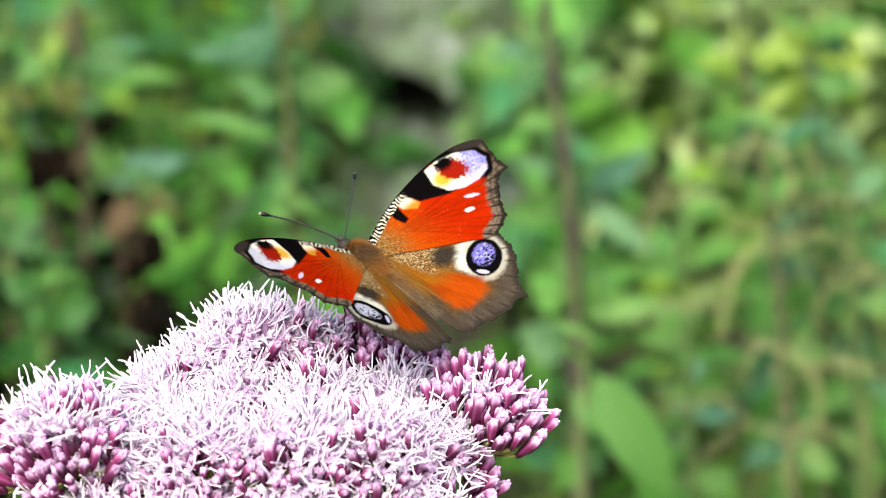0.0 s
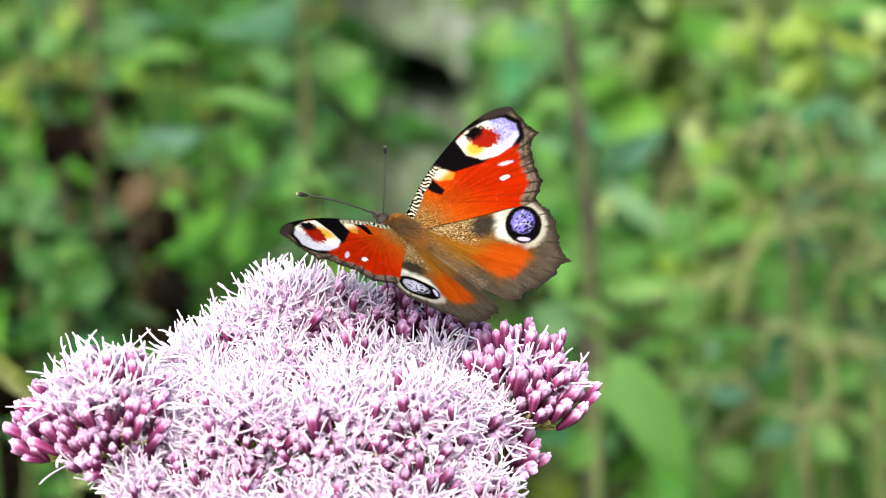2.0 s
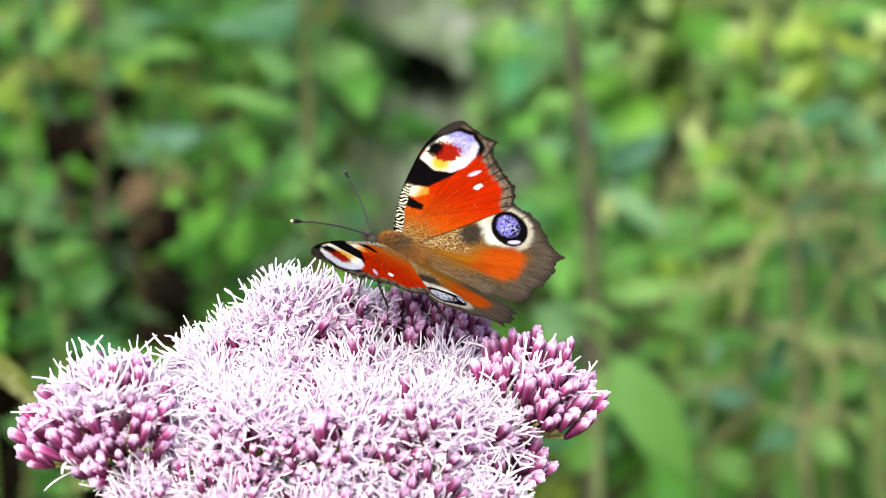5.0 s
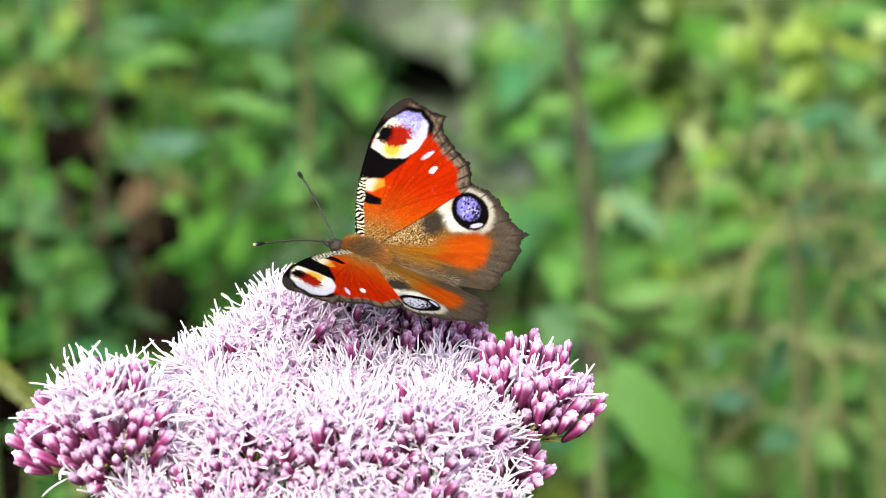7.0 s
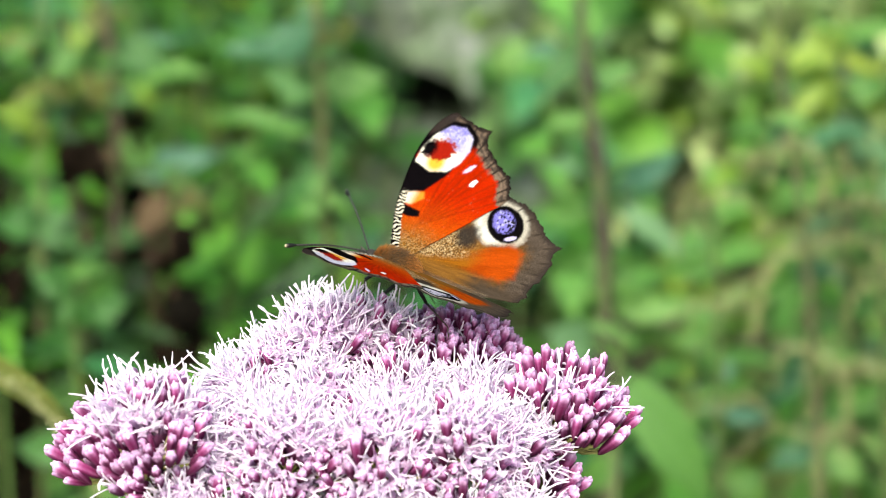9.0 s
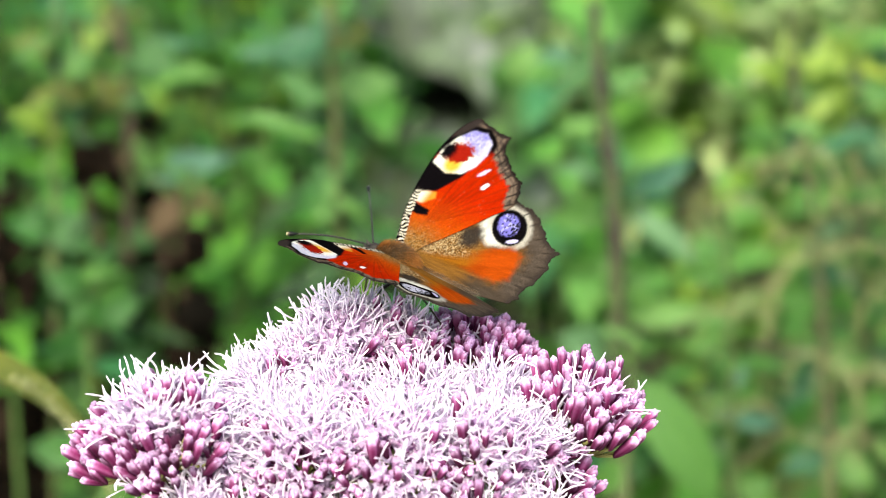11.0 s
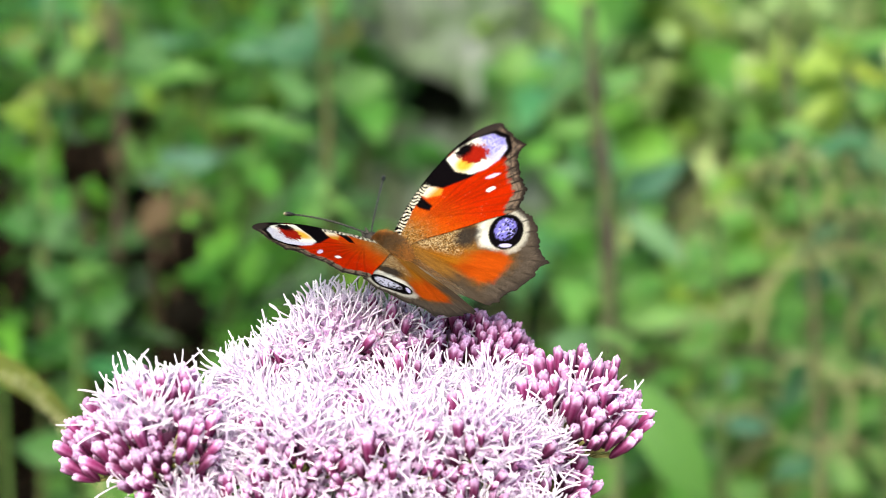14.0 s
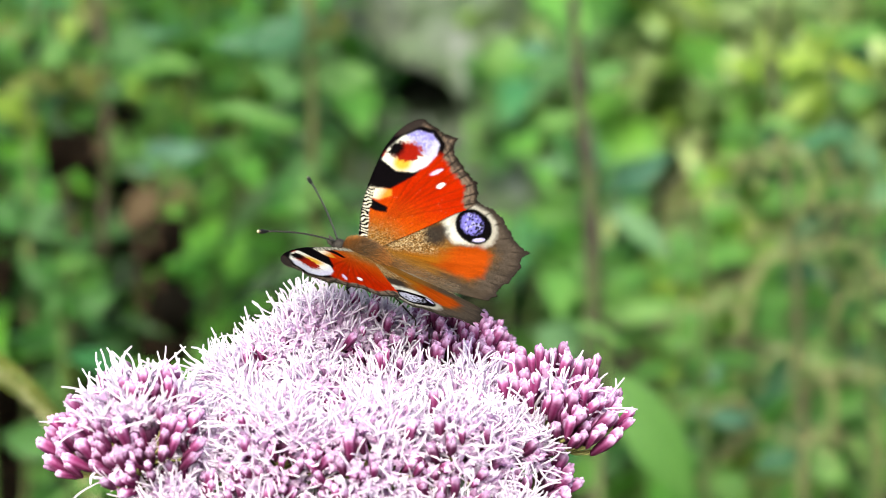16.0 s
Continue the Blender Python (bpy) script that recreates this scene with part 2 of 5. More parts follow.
stone((-0.010, 1.10, 0.905), (0.07, 0.06, 0.050), None, 15)


# ---- leaves ----
def leaf_mesh(name, length, width, droop=0.5, fold=0.25, teeth=0, belly=0.38, wave=0.0, stalk=0.10, rows=13, cols=6):
    """A blade along +x from its stalk, with a folded midrib, toothed edge and hanging tip."""
    verts, faces = [], []
    for i in range(rows + 1):
        t = i / rows
        s = (t ** (belly / (1 - belly) * 0.9 + 0.12)) if t > 0 else 0.0
        w = width * 0.5 * (math.sin(math.pi * min(s, 1.0)) ** 0.85 if 0 < s < 1 else 0.0) + width * 0.012
        if teeth and 0 < i < rows:
            w *= 1 + 0.09 * (1 if i % 2 else -1)
        a = droop * t
        x = length * (math.sin(a) / droop if droop else t)
        z = -length * ((1 - math.cos(a)) / droop if droop else 0)
        for j in range(cols + 1):
            u = 2 * j / cols - 1
            lift = fold * abs(u) * w + wave * w * math.sin(7 * t + 3 * u) * abs(u)
            verts.append((stalk * length + x - 0.10 * width * abs(u) * t, u * w, z + lift))
    n = cols + 1
    for i in range(rows):
        for j in range(cols):
            faces.append((i * n + j, i * n + j + 1, (i + 1) * n + j + 1, (i + 1) * n + j))
    k = len(verts)
    r = width * 0.025 + 0.0006
    for x, rr in ((0.0, r), (stalk * length * 1.15, r * 0.7)):
        for q in range(4):
            verts.append((x, rr * math.cos(q * math.pi / 2), rr * math.sin(q * math.pi / 2) - 0.0004))
    for q in range(4):
        faces.append((k + q, k + (q + 1) % 4, k + 4 + (q + 1) % 4, k + 4 + q))
    return mesh_of(name, verts, faces)


def leaf_set(mat, tag):
    made = [leaf_mesh("nettle_leaf_" + tag, 0.062, 0.034, 0.7, 0.30, 1, 0.36, 0.10),
            leaf_mesh("nettle_leaf_" + tag, 0.050, 0.026, 1.0, 0.35, 1, 0.36, 0.12),
            leaf_mesh("nettle_leaf_" + tag, 0.078, 0.040, 0.9, 0.25, 1, 0.38, 0.10)]
    for me in made:
        me.materials.append(mat)
    return made


NETTLE = {"mid": leaf_set(LEAF_MID, "mid"), "blue": leaf_set(LEAF_BLUE, "blue"), "yellow": leaf_set(LEAF_YELLOW, "yellow"), "dark": leaf_set(LEAF_DARK, "dark"), "fresh": leaf_set(LEAF_FRESH, "fresh")}


def string_mesh(seed, length):
    """A hanging string of tiny seed clumps."""
    rnd = random.Random(seed)
    b = Build()
    pts = [Vector((length * 0.85 * math.sin(1.25 * t), 0, 0.012 * math.sin(3 * t) - length * 0.70 * t * t)) for t in [i / 10 for i in range(11)]]
    b.tube(pts, [0.0006] * 11, 4, (0.20, 0.20, 0.08))
    for i in range(90):
        t = 0.10 + 0.90 * i / 90
        k = min(int(t * 10), 9)
        p = pts[k].lerp(pts[k + 1], t * 10 - k)
        p = p + Vector((rnd.uniform(-1, 1), rnd.uniform(-1, 1), rnd.uniform(-1, 1))) * 0.0024
        r = rnd.uniform(0.0004, 0.0009)
        c = lerp3((0.135, 0.200, 0.075), (0.40, 0.375, 0.205), rnd.random())
        o = [(r, 0, 0), (-r, 0, 0), (0, r, 0), (0, -r, 0), (0, 0, r), (0, 0, -r)]
        f = [(0, 2, 4), (2, 1, 4), (1, 3, 4), (3, 0, 4), (2, 0, 5), (1, 2, 5), (3, 1, 5), (0, 3, 5)]
        b.add(o, f, c, Matrix.Translation(p))
    me = b.mesh("seed_string")
    me.materials.append(STRING)
    return me


STRINGS = [string_mesh(i, ln) for i, ln in enumerate((0.050, 0.065, 0.040))]


def nettle(p, height, lean, tone, seed, strings=0.0, pairs=9, first=0.30, stem_color=(0.045, 0.052, 0.022), size=1.0, label=""):
    rnd = random.Random(seed)
    thing = empty("nettle_plant", Matrix.Translation(p))
    top = Vector((lean[0], lean[1], height))
    n = 12
    pts = [Vector((top.x * t * t + 0.006 * math.sin(5 * t + seed), top.y * t * t + 0.006 * math.cos(4 * t + seed), height * t)) for t in [i / n for i in range(n + 1)]]
    b = Build()
    b.tube(pts, [0.0030 * (1 - 0.6 * i / n) for i in range(n + 1)], 7, colors=[lerp3(stem_color, (0.045, 0.080, 0.022), (i / n) ** 2) for i in range(n + 1)])
    part("stem", b.mesh("stem"), STEM, thing)
    turn = rnd.uniform(0, math.pi)
    for k in range(pairs):
        t = first + (0.985 - first) * k / (pairs - 1)
        i = min(int(t * n), n - 1)
        q = pts[i].lerp(pts[i + 1], t * n - i)
        turn += math.pi / 2 + rnd.uniform(-0.25, 0.25)
        scale = size * (0.65 + 0.65 * math.sin(math.pi * min(1.0, (1.06 - t) / (1.06 - first) + 0.12))) * rnd.uniform(0.85, 1.15)
        for s in (0, math.pi):
            a = turn + s
            m = Matrix.Translation(q) @ Matrix.Rotation(a, 4, "Z") @ Matrix.Rotation(radians(rnd.uniform(-30, 22)), 4, "Y") @ Matrix.Rotation(radians(rnd.uniform(-20, 20)), 4, "X") @ Matrix.Scale(scale, 4)
            part("leaf", rnd.choice(NETTLE[tone]), None, thing, m=m)
            if rnd.random() < strings and t > 0.5:
                for e in ((-1.0, -0.4, 0.3, 0.9) if strings >= 1 else (-0.5, 0.5)):
                    m = Matrix.Translation(q) @ Matrix.Rotation(a + e + rnd.uniform(-0.2, 0.2), 4, "Z") @ Matrix.Rotation(radians(rnd.uniform(-25, 15)), 4, "Y") @ Matrix.Scale(rnd.uniform(0.8, 1.25), 4)
                    part("seed_string", rnd.choice(STRINGS), None, thing, m=m)
    words = label or {"mid": "green nettle with toothed leaves growing on the bank", "blue": "cool green nettle with toothed leaves on the bank", "yellow": "yellowing nettle with pale toothed leaves on the bank", "dark": "dark green nettle with toothed leaves on the bank", "fresh": "light green nettle with fresh toothed leaves"}[tone]
    if strings and not label:
        words = "green nettle hung with beige seed strings"
    tagged(thing, words, "nettle", group="nettles behind the flower")
    return thing


def weeds():
    rnd = random.Random(4)
    spots = []
    tries = 0
    while len(spots) < 235 and tries < 20000:
        tries += 1
        y = rnd.uniform(0.60, 1.80)
        x = rnd.uniform(-1, 1) * (0.10 + 0.21 * (y + 0.48))
        if any(math.hypot(x - a, y - c) < 0.038 for a, c in spots):
            continue
        if x > 0.10 and y > 0.95:                      # open grass on top
            continue
        if abs(x) < 0.090 and y < 0.97 or x * x + (y - 0.8) ** 2 < 0.0144:        # a gap in front of the stones
            continue
        spots.append((x, y))
    for i, (x, y) in enumerate(spots):
        z = bank(x, y)
        want = 1.01 - 0.10 * (y - 0.42) - 0.10 * rnd.random() ** 2 + 0.02 * rnd.random()
        if x > 0.07:                                   # lower growth where the light falls in
            want -= 0.09 if y < 0.78 else 0.20
        h = max(0.07 if x > 0.07 else 0.14, want - z) * rnd.uniform(0.80, 1.0)
        # leaf tones by side: left darkened as shaded, right paled as sunlit
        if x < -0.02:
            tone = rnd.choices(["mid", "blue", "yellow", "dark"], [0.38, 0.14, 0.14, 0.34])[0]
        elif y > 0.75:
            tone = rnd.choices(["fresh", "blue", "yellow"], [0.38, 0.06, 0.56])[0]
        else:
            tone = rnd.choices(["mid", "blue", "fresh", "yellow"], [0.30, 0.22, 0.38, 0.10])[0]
        pairs = max(4, min(11, int(h / 0.034)))
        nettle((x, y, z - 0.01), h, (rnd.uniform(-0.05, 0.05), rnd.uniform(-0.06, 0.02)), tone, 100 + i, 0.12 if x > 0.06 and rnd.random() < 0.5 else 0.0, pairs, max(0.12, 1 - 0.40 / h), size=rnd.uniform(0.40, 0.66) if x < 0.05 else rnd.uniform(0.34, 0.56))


def ground_cover():
    """Low herbs over the bank, too many to count."""
    rnd = random.Random(9)
    src = [leaf_mesh("herb", 0.045, 0.026, 0.9, 0.3, 1, 0.4, 0.1, 0.1, 6, 4), leaf_mesh("herb", 0.060, 0.020, 1.1, 0.3, 0, 0.45, 0.1, 0.1, 6, 4), leaf_mesh("herb", 0.050, 0.026, 0.9, 0.3, 0, 0.4, 0.1, 0.1, 4, 2), leaf_mesh("herb", 0.064, 0.018, 1.1, 0.3, 0, 0.45, 0.1, 0.1, 4, 2)]
    sets = [([tuple(v.co) for v in me.vertices], [tuple(p.vertices) for p in me.polygons]) for me in src]
    for tone, mat, count, words in (("mid", LEAF_COVER, 12500, "low green herbs over the bank"), ("yellow", LEAF_COVER_PALE, 3200, "pale yellowish herbs over the bank"), ("lit", LEAF_COVER_LIT, 46000, "yellow-green grass and herbs on top of the bank, painted sunlit pale")):
        b = Build()
        for i in range(count):
            y = 0.45 + 3.2 * rnd.random() ** 1.5
            x = rnd.uniform(-1, 1) * (0.30 + 0.45 * (y + 0.2))
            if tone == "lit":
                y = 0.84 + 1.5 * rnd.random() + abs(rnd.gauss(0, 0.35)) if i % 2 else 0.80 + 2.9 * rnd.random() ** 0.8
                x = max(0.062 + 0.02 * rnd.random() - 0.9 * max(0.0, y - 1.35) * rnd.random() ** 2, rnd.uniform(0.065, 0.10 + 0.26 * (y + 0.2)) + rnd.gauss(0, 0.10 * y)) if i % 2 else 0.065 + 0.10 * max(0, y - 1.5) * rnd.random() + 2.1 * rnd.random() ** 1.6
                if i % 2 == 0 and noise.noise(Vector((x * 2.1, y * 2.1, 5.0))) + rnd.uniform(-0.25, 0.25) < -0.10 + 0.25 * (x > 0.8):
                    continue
            elif i % 5 > 1:                            # all round the plant
                x, y = rnd.gauss(0.0, 1.5), rnd.gauss(0.4, 1.5)
                if noise.noise(Vector((x * 1.7, y * 1.7, 2.0))) + rnd.uniform(-0.3, 0.3) < -0.15 or abs(x) < 0.4 and 0.4 < y < 1.9:
                    continue
            if tone == "yellow" and rnd.random() < 0.6 and x < 0.05:
                continue
            if abs(x) < 0.06 and 0.72 < y < 1.0:
                continue
            p = Vector((x, y, bank(x, y) + 0.005 + 0.10 * rnd.random() ** 1.5))
            m = Matrix.Translation(p) @ Matrix.Rotation(rnd.uniform(0, 6.28), 4, "Z") @ Matrix.Rotation(radians(rnd.uniform(-70, 15)), 4, "Y") @ Matrix.Scale(rnd.uniform(0.7, 1.5) if tone != "lit" else rnd.uniform(0.34, 0.74), 4)
            v, f = rnd.choice(sets[:2] if i % 5 <= 1 and tone != "lit" else sets[2:])
            b.add(v, f, (1, 1, 1), m)
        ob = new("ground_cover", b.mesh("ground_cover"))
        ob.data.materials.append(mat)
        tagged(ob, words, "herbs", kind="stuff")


def outer_weeds():
    """Scattered nettles at both sides of the bank and before it."""
    rnd = random.Random(77)
    for i in range(46):
        x = rnd.choice((-1, 1)) * rnd.uniform(0.55, 1.9)
        y = rnd.uniform(0.1, 2.2)
        h = rnd.uniform(0.22, 0.5)
        nettle((x, y, bank(x, y) - 0.01), h, (rnd.uniform(-0.05, 0.05), rnd.uniform(-0.05, 0.05)), rnd.choice(("mid", "dark", "fresh")), 400 + i, 0.0, 6, 0.25, size=rnd.uniform(0.6, 0.95))


weeds()
outer_weeds()
ground_cover()

BLADE = leaf_mesh("blade", 0.090, 0.014, 0.9, 0.30, 0, 0.40, 0.05, 0.04)
BLADE.materials.append(LEAF_OLIVE)
GAP_LEAF = leaf_mesh("dead_leaf", 0.034, 0.020, 2.2, 0.6, 1, 0.40, 0.4, 0.08)
GAP_LEAF.materials.append(LEAF_GAP_SHADE)


def leaf_at(p, heading, pitch, roll=0.0, scale=1.0):
    return Matrix.Translation(p) @ Matrix.Rotation(radians(heading), 4, "Z") @ Matrix.Rotation(radians(pitch), 4, "Y") @ Matrix.Rotation(radians(roll), 4, "X") @ Matrix.Scale(scale, 4)


SHAPES = {"teal": (TALL_TEAL, 1), "mint": (TALL_MINT, 1), "fresh": (TALL_FRESH, 0), "mid": (TALL_MID, 0), "blue": (TALL_BLUE, 0), "dark": (TALL_DARK, 0), "yellow": (TALL_YELLOW, 0), "olive": (TALL_OLIVE, 0), "dead": (LEAF_GAP_SHADE, 0), "dry": (TALL_DRY, 0), "bright": (LEAF_BRIGHT, 1)}
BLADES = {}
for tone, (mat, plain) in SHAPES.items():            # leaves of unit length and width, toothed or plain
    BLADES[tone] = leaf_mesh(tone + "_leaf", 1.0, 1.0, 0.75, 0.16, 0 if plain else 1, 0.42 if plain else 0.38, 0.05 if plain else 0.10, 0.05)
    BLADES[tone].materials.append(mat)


def leaf_facing(p, angle, length, width, tilt, swing):
    """A leaf that points along angle in the upright plane and turns its face to the open side and the sky."""
    a = radians(angle)
    x = Vector((math.cos(a), swing, math.sin(a))).normalized()
    n = Vector((0, -math.cos(radians(tilt)), math.sin(radians(tilt))))
    n = (n - x * n.dot(x)).normalized()
    y = n.cross(x)
    m = Matrix((x, y, n)).transposed().to_4x4()
    return Matrix.Translation(p) @ m @ Matrix.Diagonal((length / 0.95, width, 0.5 * (length + width), 1))


def tall_weed(name, label, category, stem, leaves, thick, color, seed, nodes=(), group=""):
    """A tall plant: its stem and leaf feet in mm, leaves with their direction, length and width; seed strings hang from the nodes."""
    rnd = random.Random(seed)
    top = [Vector(p) / 1000 for p in stem]
    foot = top[-1]
    base = Vector((foot.x + 0.004, foot.y, bank(foot.x, foot.y)))
    thing = empty(name, Matrix.Translation(base))
    line = top + ([Vector((foot.x + 0.003, foot.y, 0.5 * (foot.z + base.z)))] if foot.z - base.z > 0.1 else []) + [base - Vector((0, 0, 0.01))]
    dense = []
    for p, q in zip(line[:-1], line[1:]):
        dense += [p.lerp(q, k / 4) + Vector((rnd.uniform(-1, 1), rnd.uniform(-1, 1), 0)) * 0.0004 for k in range(4)]
    dense.append(line[-1])
    n = len(dense)
    b = Build()
    b.tube([p - base for p in dense], [thick * (0.55 + 0.6 * i / n) for i in range(n)], 8, colors=[lerp3(color, lerp3(color, (0.06, 0.08, 0.03), 0.7), 0.5 + 0.5 * math.sin(i * 1.3 + seed)) for i in range(n)])
    part("stem", b.mesh("stem"), STEM, thing)
    for tone, p, angle, length, width in leaves:
        p = Vector(p) / 1000
        near = min(dense, key=lambda q: (q - p).length)
        part("leaf", BLADES[tone], None, thing, m=leaf_facing(p - base, angle, length / 1000, width / 1000 * rnd.uniform(0.72, 0.98), rnd.uniform(-10, 70), rnd.uniform(-0.5, 0.2)))
        q = p + Vector((rnd.uniform(-1, 1), rnd.uniform(0, 1.5), rnd.uniform(-1, 1))) * 0.010
        part("leaf", BLADES[tone if rnd.random() < 0.6 else rnd.choice(("mid", "dark", "blue"))], None, thing, m=leaf_facing(q - base, angle + rnd.uniform(-70, 70), length / 1000 * rnd.uniform(0.45, 0.8), width / 1000 * rnd.uniform(0.4, 0.8), rnd.uniform(-20, 80), rnd.uniform(-0.6, 0.4)))
        for i in range(4):                             # small young leaves in the axil
            q = p + Vector((rnd.uniform(-1, 1) * 0.006, rnd.uniform(-0.5, 1) * 0.012, rnd.uniform(-1, 1) * 0.012))
            part("young_leaf", BLADES[rnd.choice((tone, "mid", "dark", "fresh"))], None, thing, m=leaf_facing(q - base, rnd.uniform(0, 360), rnd.uniform(0.008, 0.020), rnd.uniform(0.003, 0.007), rnd.uniform(-20, 80), rnd.uniform(-0.6, 0.4)))
        if (near - p).length > 0.002:
            b = Build()
            b.tube([near - base, (near + p) / 2 - base + Vector((0, 0, 0.001)), p - base], [0.0009, 0.0007, 0.0006], 5, (0.07, 0.10, 0.035))
            part("leaf_stalk", b.mesh("leaf_stalk"), STEM, thing)
    for k, p in enumerate(nodes):
        for i in range(6 if len(nodes) > 3 else 4):
            turn = 61 * i + rnd.uniform(-15, 15)
            part("seed_string", rnd.choice(STRINGS), None, thing, m=leaf_at(Vector(p) / 1000 - base, turn, rnd.uniform(-35, 20), 0, rnd.uniform(0.35, 0.75)))
    tagged(thing, label, category, group=group)


tall_weed("nettle_plant", "nettle with green and yellowing toothed leaves", "nettle", ((-158, 500, 970), (-161, 500, 915), (-163, 500, 864), (-167, 500, 746)), (
        ("yellow", (-161, 500, 917), 142, 19, 14),
        ("yellow", (-161, 500, 920), -109, 15, 11),
        ("mid", (-162, 500, 880), -36, 22, 20),
        ("mid", (-163, 500, 873), 156, 20, 18),
        ("dark", (-163, 500, 852), -143, 20, 16),
        ("mid", (-163, 500, 849), 11, 19, 14),
        ("fresh", (-160, 500, 940), 22, 18, 13),
        ("olive", (-160, 500, 947), 149, 20, 16),
        ("dark", (-163, 500, 864), 53, 27, 9),
        ("olive", (-160, 500, 934), -27, 15, 11),
    ), 0.0016, (0.10, 0.11, 0.05), 1, (), "nettles behind the flower")
tall_weed("weed", "tall weed with a dark brown stem and grey-green leaves", "weed", ((-140, 540, 963), (-137, 540, 935), (-136, 540, 899), (-138, 540, 863), (-141, 540, 828), (-143, 540, 731)), (
        ("teal", (-135, 540, 886), 18, 46, 14),
        ("dry", (-111, 500, 888), -135, 22, 12),
        ("fresh", (-135, 540, 926), 17, 41, 19),
        ("mid", (-137, 550, 943), -31, 35, 18),
        ("olive", (-136, 540, 918), 138, 21, 13),
        ("dry", (-136, 540, 897), -166, 19, 11),
        ("olive", (-117, 520, 885), -9, 25, 16),
        ("mid", (-138, 540, 858), 33, 16, 13),
        ("dark", (-140, 540, 838), 26, 23, 14),
        ("dead", (-141, 540, 823), -153, 22, 12),
        ("olive", (-138, 540, 949), 152, 15, 14),
        ("dead", (-138, 560, 902), 24, 18, 10),
        ("dead", (-141, 560, 845), 4, 33, 17),
        ("dead", (-142, 570, 860), -9, 33, 15),
    ), 0.003, (0.060, 0.042, 0.034), 2, (), "")
tall_weed("nettle_plant", "tall green nettle with an olive brown stem", "nettle", ((-50, 500, 969), (-49, 500, 933), (-48, 500, 891), (-46, 500, 854), (-44, 500, 746)), (
        ("fresh", (-50, 500, 911), 158, 50, 11),
        ("mid", (-49, 500, 931), 155, 25, 16),
        ("fresh", (-51, 530, 927), 12, 30, 20),
        ("mid", (-48, 500, 894), -151, 27, 18),
        ("dark", (-47, 500, 884), 16, 25, 15),
        ("dark", (-45, 500, 863), -151, 24, 16),
        ("mid", (-45, 500, 868), -22, 26, 16),
        ("blue", (-50, 500, 956), -170, 26, 14),
        ("olive", (-51, 520, 950), 14, 19, 14),
        ("fresh", (-47, 490, 885), 169, 13, 9),
        ("dark", (-51, 530, 915), 180, 29, 12),
        ("blue", (-52, 540, 939), 168, 45, 14),
        ("dark", (-51, 540, 892), -141, 62, 12),
        ("dark", (-48, 550, 845), -160, 43, 14),
    ), 0.0028, (0.055, 0.055, 0.025), 3, (), "nettles behind the flower")
tall_weed("willowherb", "tall willowherb with lance-shaped leaves on a purplish brown stem", "weed", ((54, 500, 969), (56, 500, 946), (59, 500, 922), (63, 500, 896), (65, 500, 867), (66, 500, 820), (69, 500, 745)), (
        ("teal", (71, 530, 884), 32, 34, 13),
        ("mint", (68, 510, 884), -32, 46, 12),
        ("fresh", (66, 500, 846), 156, 16, 8),
        ("mint", (66, 520, 819), 171, 24, 21),
        ("mint", (60, 520, 892), 151, 20, 12),
        ("fresh", (61, 540, 910), 177, 21, 11),
        ("fresh", (68, 510, 837), 7, 42, 13),
        ("fresh", (67, 540, 852), -14, 21, 12),
        ("mid", (68, 530, 800), -163, 17, 14),
        ("mid", (71, 550, 763), 40, 24, 14),
        ("fresh", (61, 560, 921), 29, 25, 15),
        ("fresh", (66, 550, 872), -170, 29, 14),
        ("dark", (71, 560, 775), -42, 35, 15),
        ("mid", (59, 560, 935), -151, 25, 15),
    ), 0.0040, (0.036, 0.027, 0.026), 4, (), "")
tall_weed("willowherb", "young willowherb with one long fresh green leaf", "weed", ((65, 400, 860), (65, 400, 842), (64, 400, 816), (64, 400, 784)), (
        ("bright", (67, 400, 848), -57, 67, 21),
        ("bright", (65, 410, 812), -122, 24, 13),
    ), 0.0016, (0.09, 0.11, 0.05), 5, (), "")
tall_weed("nettle_plant", "tall nettle hung with whorls of beige seed strings", "nettle", ((129, 490, 970), (133, 490, 939), (139, 490, 907), (146, 490, 865), (150, 490, 822), (154, 490, 784), (157, 490, 749)), (
        ("blue", (139, 490, 908), 29, 35, 13),
        ("fresh", (140, 520, 907), 160, 27, 14),
        ("blue", (148, 510, 860), -26, 28, 13),
        ("fresh", (149, 510, 857), -143, 28, 13),
        ("blue", (152, 510, 816), -132, 33, 13),
        ("fresh", (152, 510, 816), 6, 24, 13),
        ("blue", (155, 500, 780), -168, 24, 14),
        ("fresh", (157, 510, 776), -25, 24, 14),
        ("yellow", (135, 510, 937), 36, 23, 15),
        ("yellow", (135, 510, 937), 157, 24, 15),
        ("yellow", (137, 510, 921), 31, 22, 12),
    ), 0.0022, (0.060, 0.055, 0.032), 6, ((139, 490, 907), (146, 490, 865), (150, 490, 822), (154, 490, 784)), "nettles behind the flower")
